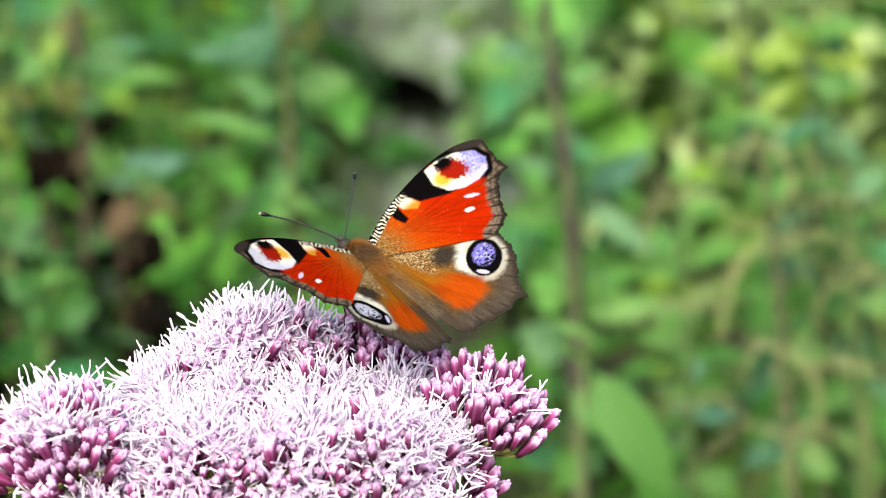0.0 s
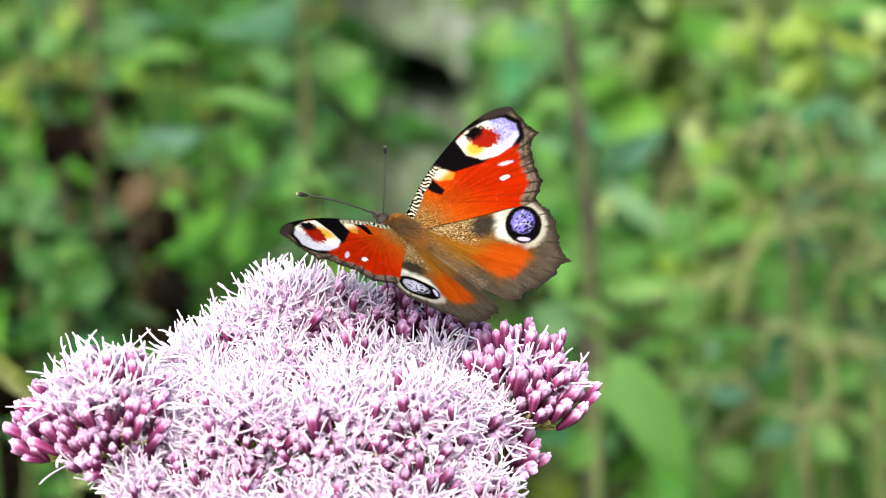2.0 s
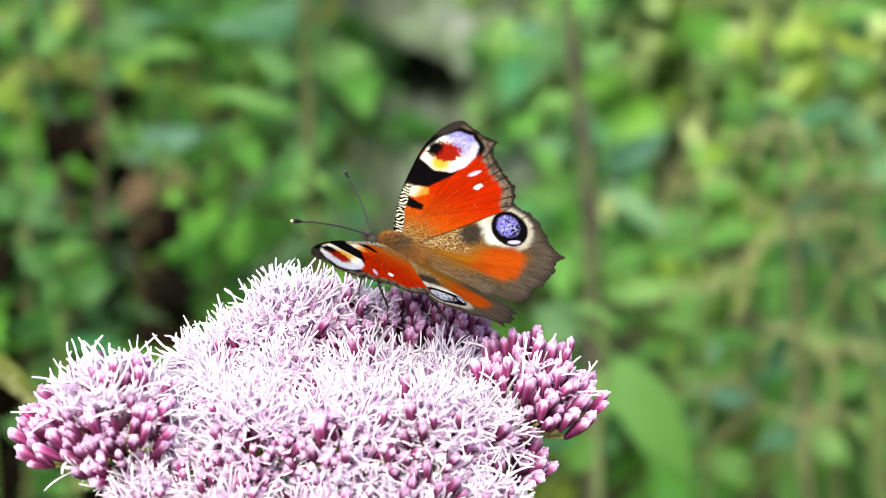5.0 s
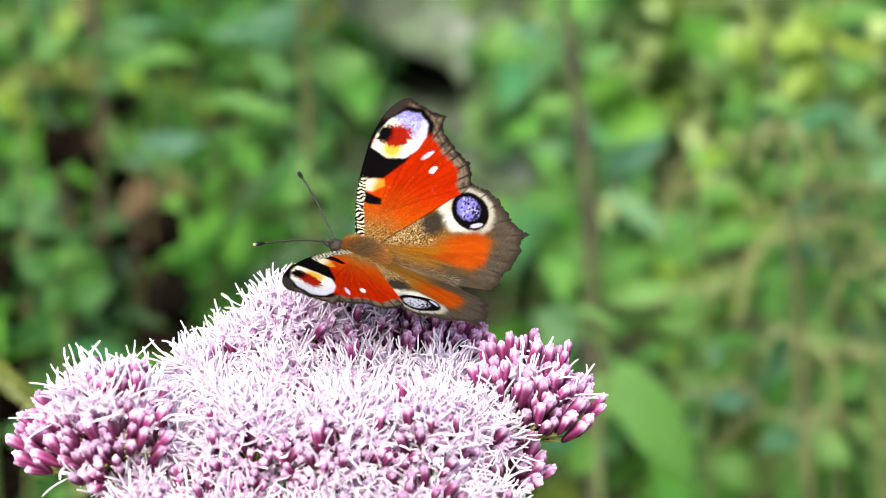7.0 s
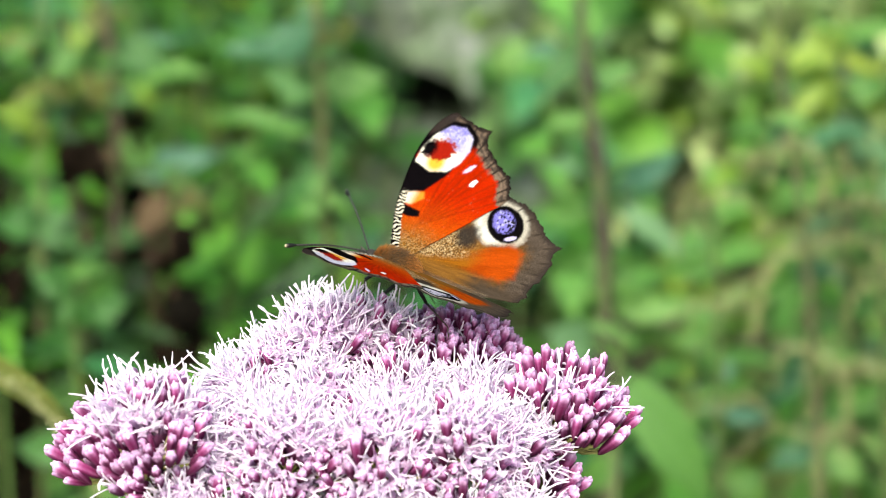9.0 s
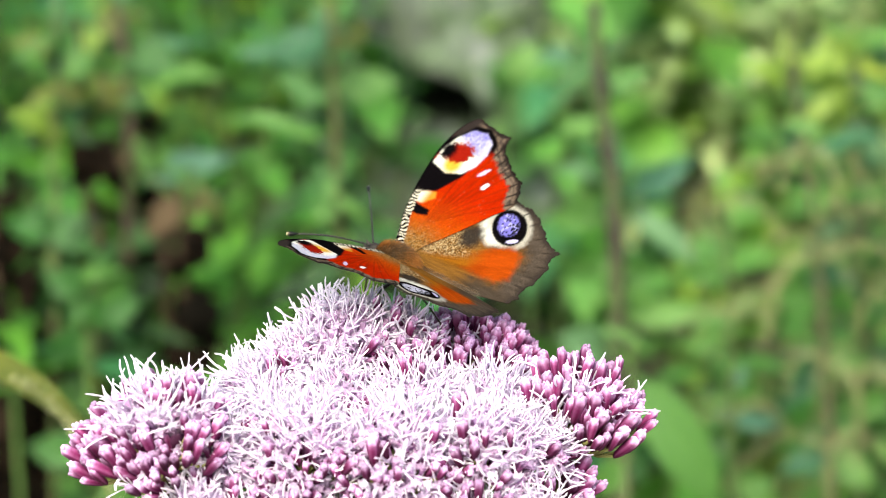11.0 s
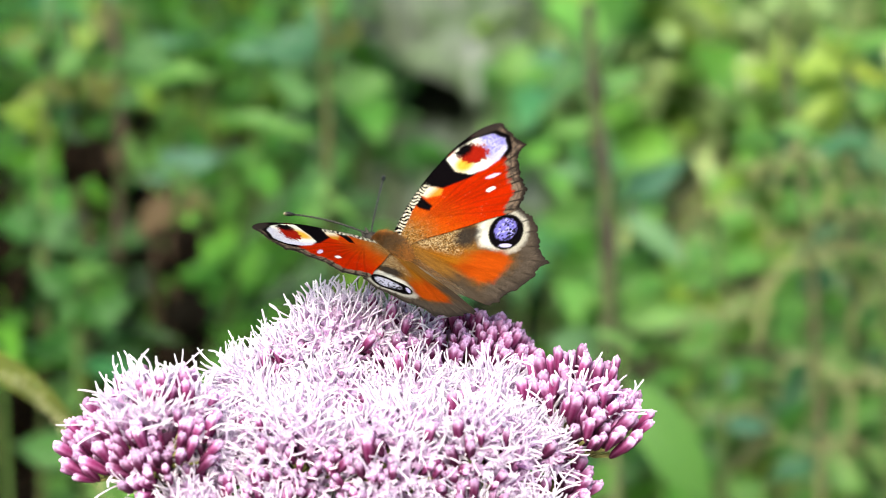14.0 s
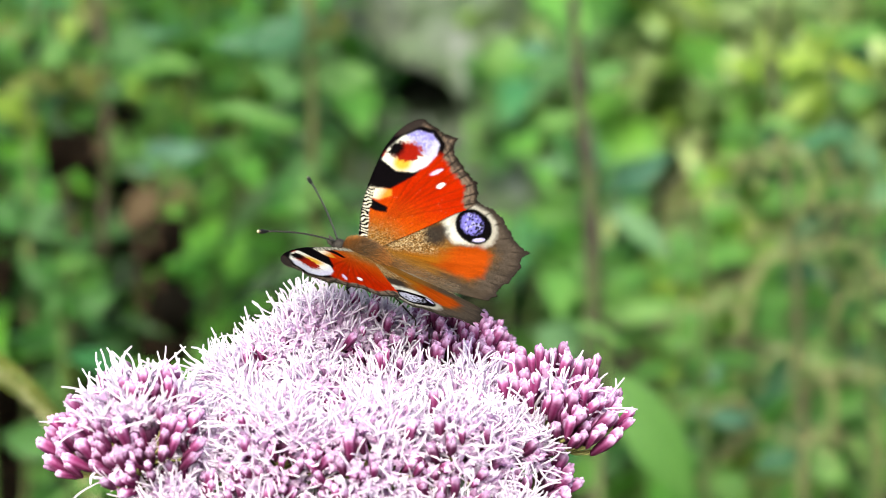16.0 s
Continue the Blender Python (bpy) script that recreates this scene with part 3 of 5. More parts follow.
tall_weed("nettle_plant", "nettle hung with beige seed strings", "nettle", ((105, 470, 898), (107, 470, 871), (109, 470, 838), (111, 470, 800), (113, 470, 757)), (
        ("fresh", (110, 500, 863), -153, 26, 10),
        ("fresh", (111, 500, 834), -160, 21, 11),
        ("teal", (110, 470, 807), -6, 22, 11),
        ("fresh", (114, 490, 793), -126, 21, 11),
        ("fresh", (109, 510, 879), 30, 19, 9),
        ("fresh", (114, 490, 774), -32, 28, 14),
    ), 0.0016, (0.055, 0.080, 0.028), 7, ((105, 470, 891), (109, 470, 847), (111, 470, 805)), "nettles behind the flower")
tall_weed("nettle_plant", "nettle hung with beige seed strings", "nettle", ((171, 500, 914), (175, 500, 883), (179, 500, 848), (182, 500, 809), (186, 500, 745)), (
        ("mint", (179, 520, 879), 44, 24, 14),
        ("fresh", (178, 520, 881), 153, 21, 12),
        ("fresh", (183, 520, 842), -28, 21, 14),
        ("mid", (185, 530, 839), -143, 24, 12),
        ("fresh", (186, 520, 803), -146, 22, 14),
        ("mint", (186, 520, 803), -27, 22, 14),
        ("fresh", (188, 520, 768), -38, 21, 14),
    ), 0.0018, (0.055, 0.080, 0.028), 8, ((175, 500, 883), (179, 500, 848), (182, 500, 809)), "nettles behind the flower")
tall_weed("nettle_plant", "low green nettle with broad toothed leaves", "nettle", ((-145, 470, 867), (-144, 470, 839), (-143, 470, 806), (-144, 470, 758)), (
        ("mid", (-144, 470, 858), 159, 20, 16),
        ("mid", (-144, 470, 848), 18, 22, 16),
        ("mid", (-144, 470, 839), -158, 25, 17),
        ("mid", (-147, 490, 828), -11, 25, 17),
        ("fresh", (-144, 470, 818), -155, 22, 16),
        ("mid", (-148, 500, 811), -10, 29, 16),
        ("mid", (-143, 470, 794), -148, 23, 18),
        ("dark", (-149, 500, 835), -0, 47, 11),
        ("mid", (-153, 520, 817), -3, 54, 14),
        ("fresh", (-146, 490, 794), -26, 22, 14),
        ("fresh", (-144, 470, 860), 36, 16, 9),
        ("olive", (-144, 470, 825), 123, 17, 9),
        ("mid", (-147, 470, 790), 170, 26, 18),
        ("fresh", (-147, 470, 778), -20, 28, 18),
        ("mid", (-147, 490, 765), -150, 28, 18),
    ), 0.0018, (0.06, 0.07, 0.03), 11, (), "nettles behind the flower")
tall_weed("nettle_plant", "tall nettle with yellow-green upper leaves", "nettle", ((164, 530, 964), (164, 530, 931), (166, 530, 883), (170, 530, 810), (174, 530, 733)), (
        ("yellow", (164, 530, 940), 162, 27, 17),
        ("yellow", (164, 530, 929), -176, 30, 18),
        ("yellow", (164, 530, 922), -147, 22, 14),
        ("fresh", (163, 530, 947), 20, 27, 17),
        ("fresh", (164, 530, 926), 6, 23, 14),
        ("mint", (165, 530, 907), -21, 27, 16),
        ("fresh", (168, 550, 896), -144, 29, 14),
        ("mint", (172, 560, 851), 169, 26, 12),
        ("fresh", (172, 560, 846), 11, 26, 15),
        ("fresh", (175, 560, 811), 180, 27, 14),
        ("mint", (175, 560, 800), 23, 26, 14),
        ("fresh", (176, 560, 774), 173, 23, 14),
    ), 0.0018, (0.08, 0.09, 0.04), 12, (), "nettles behind the flower")
tall_weed("weed", "small dark green weed beside a stone", "weed", ((-29, 800, 912), (-28, 800, 873), (-27, 800, 837), (-27, 800, 819)), (
        ("dark", (-28, 800, 873), 100, 30, 15),
        ("dark", (-27, 800, 858), -162, 19, 15),
        ("mid", (-27, 800, 840), -29, 19, 12),
    ), 0.0016, (0.05, 0.06, 0.03), 13, (), "")
tall_weed("weed", "small green weed beside a stone", "weed", ((28, 800, 912), (27, 800, 873), (26, 800, 837), (25, 800, 819)), (
        ("fresh", (27, 800, 879), 56, 28, 18),
        ("mid", (27, 800, 870), 123, 25, 12),
        ("mid", (26, 800, 852), 38, 24, 18),
        ("fresh", (26, 800, 840), -155, 14, 12),
        ("mid", (26, 800, 831), 8, 20, 15),
    ), 0.0016, (0.05, 0.06, 0.03), 14, (), "")


def yellow_weed():
    """A yellowing weed close beside the flower."""
    base = Vector((-0.152, 0.165, bank(-0.152, 0.165)))
    thing = empty("yellowing_weed", Matrix.Translation(base))
    b = Build()
    b.tube([(0, 0, -0.01), (0.004, 0, 0.4), (0.002, 0, 0.75), (0.006, 0, 0.95), (0.008, 0.002, 1.02)], [0.003, 0.0026, 0.0020, 0.0014, 0.0008], 7, (0.16, 0.17, 0.05))
    part("stem", b.mesh("stem"), STEM, thing)
    for z, h, pt, sc in ((0.925, 12, 20, 0.80), (0.80, 190, 0, 1.0), (0.66, 60, 10, 1.0), (0.55, 280, 10, 1.1), (0.4, 120, 10, 1.1)):
        part("leaf", BLADE, None, thing, m=leaf_at(Vector((0.005, 0, z)), h, pt, 30, sc))
    for z, h, sc in ((0.905, 12, 0.95), (0.86, 60, 1.0), (0.90, 200, 0.9)):
        part("seed_string", STRINGS[1], None, thing, m=leaf_at(Vector((0.005, 0, z)), h, -6, 0, sc))
    tagged(thing, "yellowing weed with narrow blades and beige seed strings", "weed")


yellow_weed()
nettle((0.172, 0.560, bank(0.172, 0.56) - 0.01), 0.90 - bank(0.172, 0.56), (0.01, 0.0), "fresh", 24, 0.5, 9, 0.45, (0.08, 0.09, 0.04), 0.42)
nettle((0.108, 0.575, bank(0.108, 0.575) - 0.01), 0.86 - bank(0.108, 0.575), (0.01, 0.0), "fresh", 25, 0.4, 8, 0.4, (0.08, 0.09, 0.04), 0.42)

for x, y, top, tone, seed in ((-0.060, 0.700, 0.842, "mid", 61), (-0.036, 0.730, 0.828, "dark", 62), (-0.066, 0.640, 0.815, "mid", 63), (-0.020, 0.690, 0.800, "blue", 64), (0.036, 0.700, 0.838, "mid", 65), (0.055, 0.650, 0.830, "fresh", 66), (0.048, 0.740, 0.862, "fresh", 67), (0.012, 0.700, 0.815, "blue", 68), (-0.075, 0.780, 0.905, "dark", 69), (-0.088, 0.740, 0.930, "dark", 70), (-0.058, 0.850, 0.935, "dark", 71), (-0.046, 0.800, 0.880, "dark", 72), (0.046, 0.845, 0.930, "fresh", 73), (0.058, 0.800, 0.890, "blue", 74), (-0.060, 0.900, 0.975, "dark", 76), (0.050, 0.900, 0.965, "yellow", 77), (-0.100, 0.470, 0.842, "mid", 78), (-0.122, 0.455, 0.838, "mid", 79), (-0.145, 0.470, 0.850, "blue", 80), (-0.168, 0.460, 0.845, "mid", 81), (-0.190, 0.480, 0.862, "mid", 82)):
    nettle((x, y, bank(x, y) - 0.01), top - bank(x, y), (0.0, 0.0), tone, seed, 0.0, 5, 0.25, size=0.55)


def gap_weed(p, height, seed):
    """A dark brown, curled plant added near-black to stand for shaded gaps."""
    rnd = random.Random(seed)
    thing = empty("gap_shade_weed", Matrix.Translation(p))
    b = Build()
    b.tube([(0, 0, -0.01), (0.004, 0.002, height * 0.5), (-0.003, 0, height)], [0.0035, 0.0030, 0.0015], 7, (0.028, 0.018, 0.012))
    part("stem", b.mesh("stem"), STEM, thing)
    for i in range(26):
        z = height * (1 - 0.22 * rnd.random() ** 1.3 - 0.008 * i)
        part("leaf", GAP_LEAF, None, thing, m=leaf_at(Vector((0, 0, z)), rnd.uniform(0, 360), rnd.uniform(10, 70), rnd.uniform(-60, 60), rnd.uniform(0.8, 1.35)))
    tagged(thing, "dark brown curled weed added near-black for the shaded gaps", "weed", group="withered docks")


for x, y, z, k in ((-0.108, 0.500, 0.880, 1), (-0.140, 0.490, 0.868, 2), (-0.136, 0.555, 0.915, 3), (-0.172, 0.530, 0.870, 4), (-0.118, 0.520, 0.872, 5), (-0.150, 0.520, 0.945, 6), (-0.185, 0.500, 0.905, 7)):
    gap_weed((x, y, bank(x, y)), z + 0.012 - bank(x, y), k)


# ---- the flower: a domed head of many small clusters on one stem ----
DEEP, MAGENTA, PINK, PALE, WHITE = (0.085, 0.003, 0.034), (0.160, 0.016, 0.086), (0.330, 0.115, 0.275), (0.560, 0.370, 0.610), (0.810, 0.745, 0.850)


def bud_mesh(seed):
    """A closed bud along +z, 6 mm long, dark at its foot and pale at its tip."""
    rnd = random.Random(seed)
    b = Build()
    fat = rnd.uniform(0.90, 1.08)
    tall = rnd.uniform(0.95, 1.25)
    prof = [(0.00030, 0.0), (0.00062, 0.0008), (0.00084, 0.0022), (0.00096, 0.0036), (0.00098, 0.0044), (0.00088, 0.0050), (0.00050, 0.0053)]
    cols = [DEEP, DEEP, lerp3(DEEP, MAGENTA, 0.45), MAGENTA, lerp3(MAGENTA, PINK, 0.55), lerp3(PINK, PALE, 0.50), lerp3(PINK, PALE, 0.9)]
    b.lathe([(r * fat, z * tall) for r, z in prof], 10, None, cols, 0.09)
    b.c = [lerp3(c, DEEP, 0.38) if k % 10 % 2 == 0 else lerp3(c, PALE, 0.08) for k, c in enumerate(b.c)]      # ribs
    for k in range(4):                                 # the crown of lobed tips
        a = 2 * math.pi * k / 4 + rnd.uniform(-0.3, 0.3)
        r = rnd.uniform(0.00030, 0.00042)
        p = Vector((0.00044 * math.cos(a), 0.00044 * math.sin(a), (0.0050 + rnd.uniform(-0.0003, 0.0003)) * tall))
        hue = lerp3(PINK, PALE, rnd.uniform(0.3, 1.0))
        b.lathe([(r * 0.7, -0.0003), (r, 0.0001), (r * 0.8, 0.0004), (r * 0.3, 0.00055)], 5, Matrix.Translation(p), [PINK, hue, hue, lerp3(hue, PALE, 0.5)])
    return b.mesh("bud")


def style_arm(b, rnd, p, d, length, color):
    """A white thread that leaves p along d and bends in one sweep, thicker towards its tip."""
    d = Vector(d).normalized()
    axis = d.cross(Vector((rnd.uniform(-1, 1), rnd.uniform(-1, 1), rnd.uniform(-1, 1)))).normalized()
    turn = rnd.choice((0.15, 0.45, 0.8, 1.1, 1.5)) * rnd.uniform(0.7, 1.3)
    pts, q = [Vector(p)], Vector(p)
    for i in range(6):
        q = q + d * (length / 6)
        d = Matrix.Rotation(turn / 6 * (0.5 + i / 5), 3, axis) @ d
        pts.append(q.copy())
    wide = rnd.uniform(0.82, 1.08)
    b.tube(pts, [r * wide for r in (0.00013, 0.00014, 0.00017, 0.00019, 0.00021, 0.00021, 0.00014)], 5, color, [lerp3(PALE, color, 0.35), lerp3(PALE, color, 0.7)] + [color] * 5, True)


def floret_mesh(seed, threads=(1, 2), bells=5, long=1.0):
    """An opened head: a magenta cup, small lilac bells, and white threads that spread like a star."""
    rnd = random.Random(seed)
    b = Build()
    prof = [(0.00035, 0.0), (0.00085, 0.0009), (0.00112, 0.0024), (0.00108, 0.0038), (0.00075, 0.0047)]
    base = lerp3(DEEP, MAGENTA, rnd.random())
    b.lathe(prof, 8, None, [base, lerp3(base, MAGENTA, 0.6), lerp3(MAGENTA, PINK, 0.4), lerp3(MAGENTA, PINK, 0.9), PALE], 0.10)
    for k in range(bells):
        a = 2 * math.pi * (k + rnd.uniform(-0.25, 0.25)) / bells
        out = rnd.uniform(0.30, 0.85)
        d = Vector((math.cos(a) * out, math.sin(a) * out, 1)).normalized()
        p = Vector((math.cos(a) * 0.0005, math.sin(a) * 0.0005, 0.0036))
        m = aim(p, d, rnd.uniform(0, 2))
        ln = rnd.uniform(0.0028, 0.0044)
        hue = rnd.choice((PALE, lerp3(PALE, WHITE, 0.45), lerp3(PINK, PALE, 0.75), lerp3(PINK, PALE, 0.45)))
        b.lathe([(0.00034, 0.0), (0.00050, ln * 0.55), (0.00082, ln * 0.92), (0.00070, ln)], 6, m, [lerp3(PINK, hue, 0.4), hue, hue, lerp3(hue, WHITE, 0.3)])
        verts, faces = [], []
        for q in range(5):
            c = 2 * math.pi * q / 5
            verts += [(0.00066 * math.cos(c - 0.5), 0.00066 * math.sin(c - 0.5), ln * 0.97), (0.00066 * math.cos(c + 0.5), 0.00066 * math.sin(c + 0.5), ln * 0.97), (0.00138 * math.cos(c), 0.00138 * math.sin(c), ln + 0.0003)]
            faces.append((3 * q, 3 * q + 1, 3 * q + 2))
        b.add(verts, faces, lerp3(hue, WHITE, 0.25), m)
        for e in range(rnd.choice(threads)):
            w = (d + Vector((rnd.uniform(-1, 1), rnd.uniform(-1, 1), rnd.uniform(-0.45, 0.4))) * 0.95).normalized()
            style_arm(b, rnd, p + d * ln * 0.85, w, rnd.choice((0.0038, 0.0048, 0.0060, 0.0074)) * rnd.uniform(0.9, 1.12) * long, lerp3(WHITE, PALE, rnd.choice((0.0, 0.0, 0.15, 0.3))))
    return b.mesh("floret")


BUDS = [bud_mesh(i) for i in range(6)]
FLORETS = [floret_mesh(40 + i, (1, 1, 2), 4) for i in range(14)]
SPARSE = [floret_mesh(80 + i, (0, 0, 1), 4) for i in range(8)]       # florets with few threads
SHORT = [floret_mesh(120 + i, (1, 1, 2), 3, 0.75) for i in range(6)]       # just opening
for me in BUDS:
    me.materials.append(BUD)
for me in FLORETS + SPARSE + SHORT:
    me.materials.append(PETAL)

# clusters: where the small stalks part (mm from the point 1 m above the ground), reach (mm), the way it leans, share of opened buds on top and at the sides, spread (degrees)
CLUSTERS = (
    ((-56.5, -19.0, -38.5), 19.0, (-0.10, -0.30, 0.95), 0.52, 0.02, 70),
    ((-62.0, -18.0, -40.5), 15.5, (-0.70, -0.30, 0.65), 0.10, 0.02, 48),
    ((-55.5, -22.5, -41.0), 13.0, (-0.55, -0.55, 0.45), 0.05, 0.05, 50),
    ((22.5, -4.5, -39.5), 19.5, (0.14, -0.30, 0.95), 0.36, 0.04, 47),
    ((25.0, -5.0, -40.0), 16.0, (0.48, -0.28, 0.88), 0.00, 0.00, 52),
    ((20.5, -10.5, -48.5), 9.0, (0.70, -0.45, 0.45), 0.05, 0.05, 50),
    ((0.5, 17.0, -33.0), 15.5, (0.00, -0.25, 1.0), 0.22, 0.10, 70),
    ((6.0, 15.5, -33.0), 14.0, (0.55, -0.25, 0.9), 0.10, 0.00, 55),
    ((-8.5, 12.0, -31.0), 14.0, (-0.10, -0.30, 1.0), 0.40, 0.30, 72),
    ((-23.5, 9.0, -25.0), 14.5, (-0.10, -0.20, 1.0), 0.92, 0.75, 92),
    ((-13.5, 11.0, -26.0), 12.5, (-0.10, -0.20, 1.0), 0.50, 0.40, 92),
    ((-32.5, 5.0, -28.5), 12.0, (-0.30, -0.20, 1.0), 0.92, 0.75, 92),
    ((-40.0, 0.0, -31.5), 10.5, (-0.45, -0.20, 0.9), 0.92, 0.65, 92),
    ((-24.0, -5.0, -33.5), 13.0, (-0.10, -0.30, 1.0), 0.80, 0.60, 92),
    ((-8.5, -4.0, -34.0), 13.0, (0.05, -0.30, 1.0), 0.80, 0.60, 92),
    ((6.5, -1.0, -34.5), 12.0, (0.15, -0.30, 1.0), 0.85, 0.65, 92),
    ((-37.5, -9.0, -35.5), 11.5, (-0.30, -0.30, 0.9), 0.85, 0.65, 92),
    ((-45.5, -17.0, -40.5), 13.5, (-0.40, -0.50, 0.85), 0.85, 0.60, 92),
    ((-30.0, -20.5, -39.0), 16.0, (-0.15, -0.50, 0.9), 0.88, 0.72, 92),
    ((-12.5, -22.0, -40.0), 17.0, (0.0, -0.50, 0.9), 0.88, 0.66, 92),
    ((4.0, -19.0, -39.0), 15.5, (0.15, -0.50, 0.9), 0.88, 0.70, 92),
    ((14.0, -13.5, -38.5), 12.0, (0.30, -0.45, 0.85), 0.85, 0.50, 92),
    ((-48.0, -27.5, -49.0), 13.0, (-0.40, -0.80, 0.5), 0.80, 0.62, 92),
    ((-34.0, -30.0, -50.5), 13.5, (-0.15, -0.85, 0.5), 0.75, 0.60, 92),
    ((-16.0, -32.0, -51.5), 13.0, (0.0, -0.90, 0.5), 0.72, 0.58, 92),
    ((1.0, -30.0, -50.5), 13.5, (0.15, -0.85, 0.5), 0.78, 0.62, 92),
    ((13.5, -25.0, -51.0), 12.0, (0.40, -0.80, 0.5), 0.70, 0.55, 92),
    ((-27.0, -25.0, -53.0), 11.0, (0.0, -0.80, 0.6), 0.40, 0.30, 92),
    ((-7.0, -25.0, -53.0), 11.0, (0.0, -0.80, 0.6), 0.40, 0.30, 92),
)
# where closed buds stand among the opened ones: the middle of each patch and its radius in mm
BUD_PATCHES = (
    ((-35.5, -3.0, -23.0), 4.0), ((-24.0, -1.5, -18.5), 2.2), ((-16.5, -3.0, -20.5), 3.0), ((-11.0, -3.0, -22.0), 3.5),
    ((-28.6, -31.0, -37.5), 6.5), ((-15.6, -33.0, -31.0), 5.0), ((-19.4, -32.0, -37.0), 6.5), ((-0.5, -25.0, -30.5), 4.0),
    ((3.8, -30.0, -32.0), 4.0), ((-38.2, -33.0, -38.0), 5.0), ((8.2, -33.0, -37.5), 4.5), ((-47.0, -27.0, -35.5), 4.0),
    ((-1.5, -33.0, -38.0), 5.0), ((-36.5, -26.0, -31.0), 3.0), ((18.6, -19.0, -39.0), 4.0),
)
# where the heads have opened but carry few threads
PINK_PATCHES = (((-26.2, -9.0, -25.5), 5.0), ((-12.0, -27.0, -25.0), 3.5), ((-17.0, 2.0, -19.0), 6.0), ((-57.0, -33.0, -30.0), 5.0), ((10.0, -22.0, -31.0), 5.0))
FORK = Vector((-0.016, -0.004, 0.890))


def flower():
    rnd = random.Random(21)
    thing = empty("flowering_plant", Matrix.Translation((FORK.x, FORK.y, 0.0)))
    back = Matrix.Translation((-FORK.x, -FORK.y, 0.0))
    b = Build()
    zz = bank(FORK.x, FORK.y)
    pts = [Vector((0.010 * math.sin(2.2 * (1 - t)), 0.014 * (1 - t), zz - 0.02 + (FORK.z - zz + 0.02) * t)) for t in [i / 14 for i in range(15)]]
    b.tube(pts, [0.0042 - 0.0016 * i / 14 for i in range(15)], 9, colors=[lerp3((0.13, 0.06, 0.05), (0.12, 0.14, 0.05), i / 14) for i in range(15)])
    part("stem", b.mesh("stem"), STEM, thing, "upright reddish green stem")
    loose, singles = Build(), 0
    for c, (mm, reach, lean, open_top, open_side, spread) in enumerate(CLUSTERS):
        o = Vector((mm[0], mm[1], 1000 + mm[2])) / 1000
        axis = Vector(lean).normalized()
        reach /= 1000
        spacing = (0.0033 if c < 6 else 0.0027) + 0.0018 * open_side
        wide = radians(spread)
        n = max(14, int(2 * math.pi * reach * reach * (1 - math.cos(wide)) / (spacing ** 2)))
        st = Build()
        low = FORK + (o - FORK) * 0.15 + Vector((0, 0, -0.004))
        mid = FORK.lerp(o, 0.55) + Vector(((o.x - FORK.x) * 0.18, (o.y - FORK.y) * 0.18, -0.008))
        st.tube([FORK, low, mid, o.lerp(mid, 0.25), o], [0.0016, 0.0014, 0.0011, 0.0009, 0.0008], 6, (0.17, 0.16, 0.055))
        heads = []
        spin = rnd.uniform(0, 6.28)
        q = axis.to_track_quat("Z", "Y")
        for i in range(n):
            cz = 1 - (1 - math.cos(wide)) * (i + 0.5) / n
            ph = spin + i * 2.399963
            rr = math.sqrt(max(0, 1 - cz * cz))
            d = q @ Vector((rr * math.cos(ph), rr * math.sin(ph), cz))
            d = (d + Vector((rnd.uniform(-1, 1), rnd.uniform(-1, 1), rnd.uniform(-1, 1))) * 0.18).normalized()
            scale = rnd.uniform(0.74, 1.14) * (1.15 if c < 6 else 1.0)
            full = reach * rnd.uniform(0.86, 1.05)
            up = max(0.0, d.z)
            share = open_side + (open_top - open_side) * min(1.0, up * 1.3)
            here = (o + d * full - Vector((0, 0, 1))) * 1000
            wander = 1.0 + 0.5 * noise.noise(here * 0.35)
            closed = any((here - Vector(q)).length < 0.9 * r * wander for q, r in BUD_PATCHES)
            if c < 9:
                patch = 0.58 + 1.25 * noise.noise((o + d * full) * 150)      # opened and closed buds stand in groups
                is_open = 0.30 * rnd.random() + 0.60 * patch < share * 1.12
            else:
                is_open = not closed and rnd.random() < 0.55 + 0.5 * share
            bare = any((here - Vector(q)).length < r * wander for q, r in PINK_PATCHES) or rnd.random() < 0.12
            foot = o + d * (full - (0.0098 if is_open else 0.0053) * scale)
            d2 = (d * 0.75 + axis * 0.25 + Vector((0, 0, 0.45))).normalized()
            d2 = (d2 + Vector((rnd.uniform(-1, 1), rnd.uniform(-1, 1), rnd.uniform(-1, 1))) * 0.22).normalized()
            st.tube([o, o.lerp(foot, 0.5) + Vector((0, 0, -0.0006)), foot + d2 * 0.0004], [0.00045, 0.00035, 0.00038], 4, (0.20, 0.19, 0.07))
            heads.append((aim(foot, d2, rnd.uniform(0, 6.28), scale), is_open, d, bare))
        cl = part("branch", st.mesh("branch"), STEM, thing, "thin green branching stalks", back)
        for m, is_open, d, bare in heads:
            me = rnd.choice((SPARSE if bare else SHORT if 3 <= c < 9 else FLORETS) if is_open else BUDS)
            if d.y > 0.40 or d.z < -0.35 or singles > 1500:
                k = [tuple(x.color[:3]) for x in me.color_attributes["tint"].data]
                loose.add([v.co for v in me.vertices], [tuple(p.vertices) for p in me.polygons], k, m)
            else:
                part("floret" if is_open else "bud", me, None, cl, m=m)
                singles += 1
    ob = part("rear_bloom", loose.mesh("rear_bloom"), PETAL, thing, "", back)
    ob["kind"] = "stuff"
    # two pairs of lance leaves on the stem below the head
    lf = leaf_mesh("lance_leaf", 0.10, 0.026, 0.8, 0.25, 1, 0.42, 0.06)
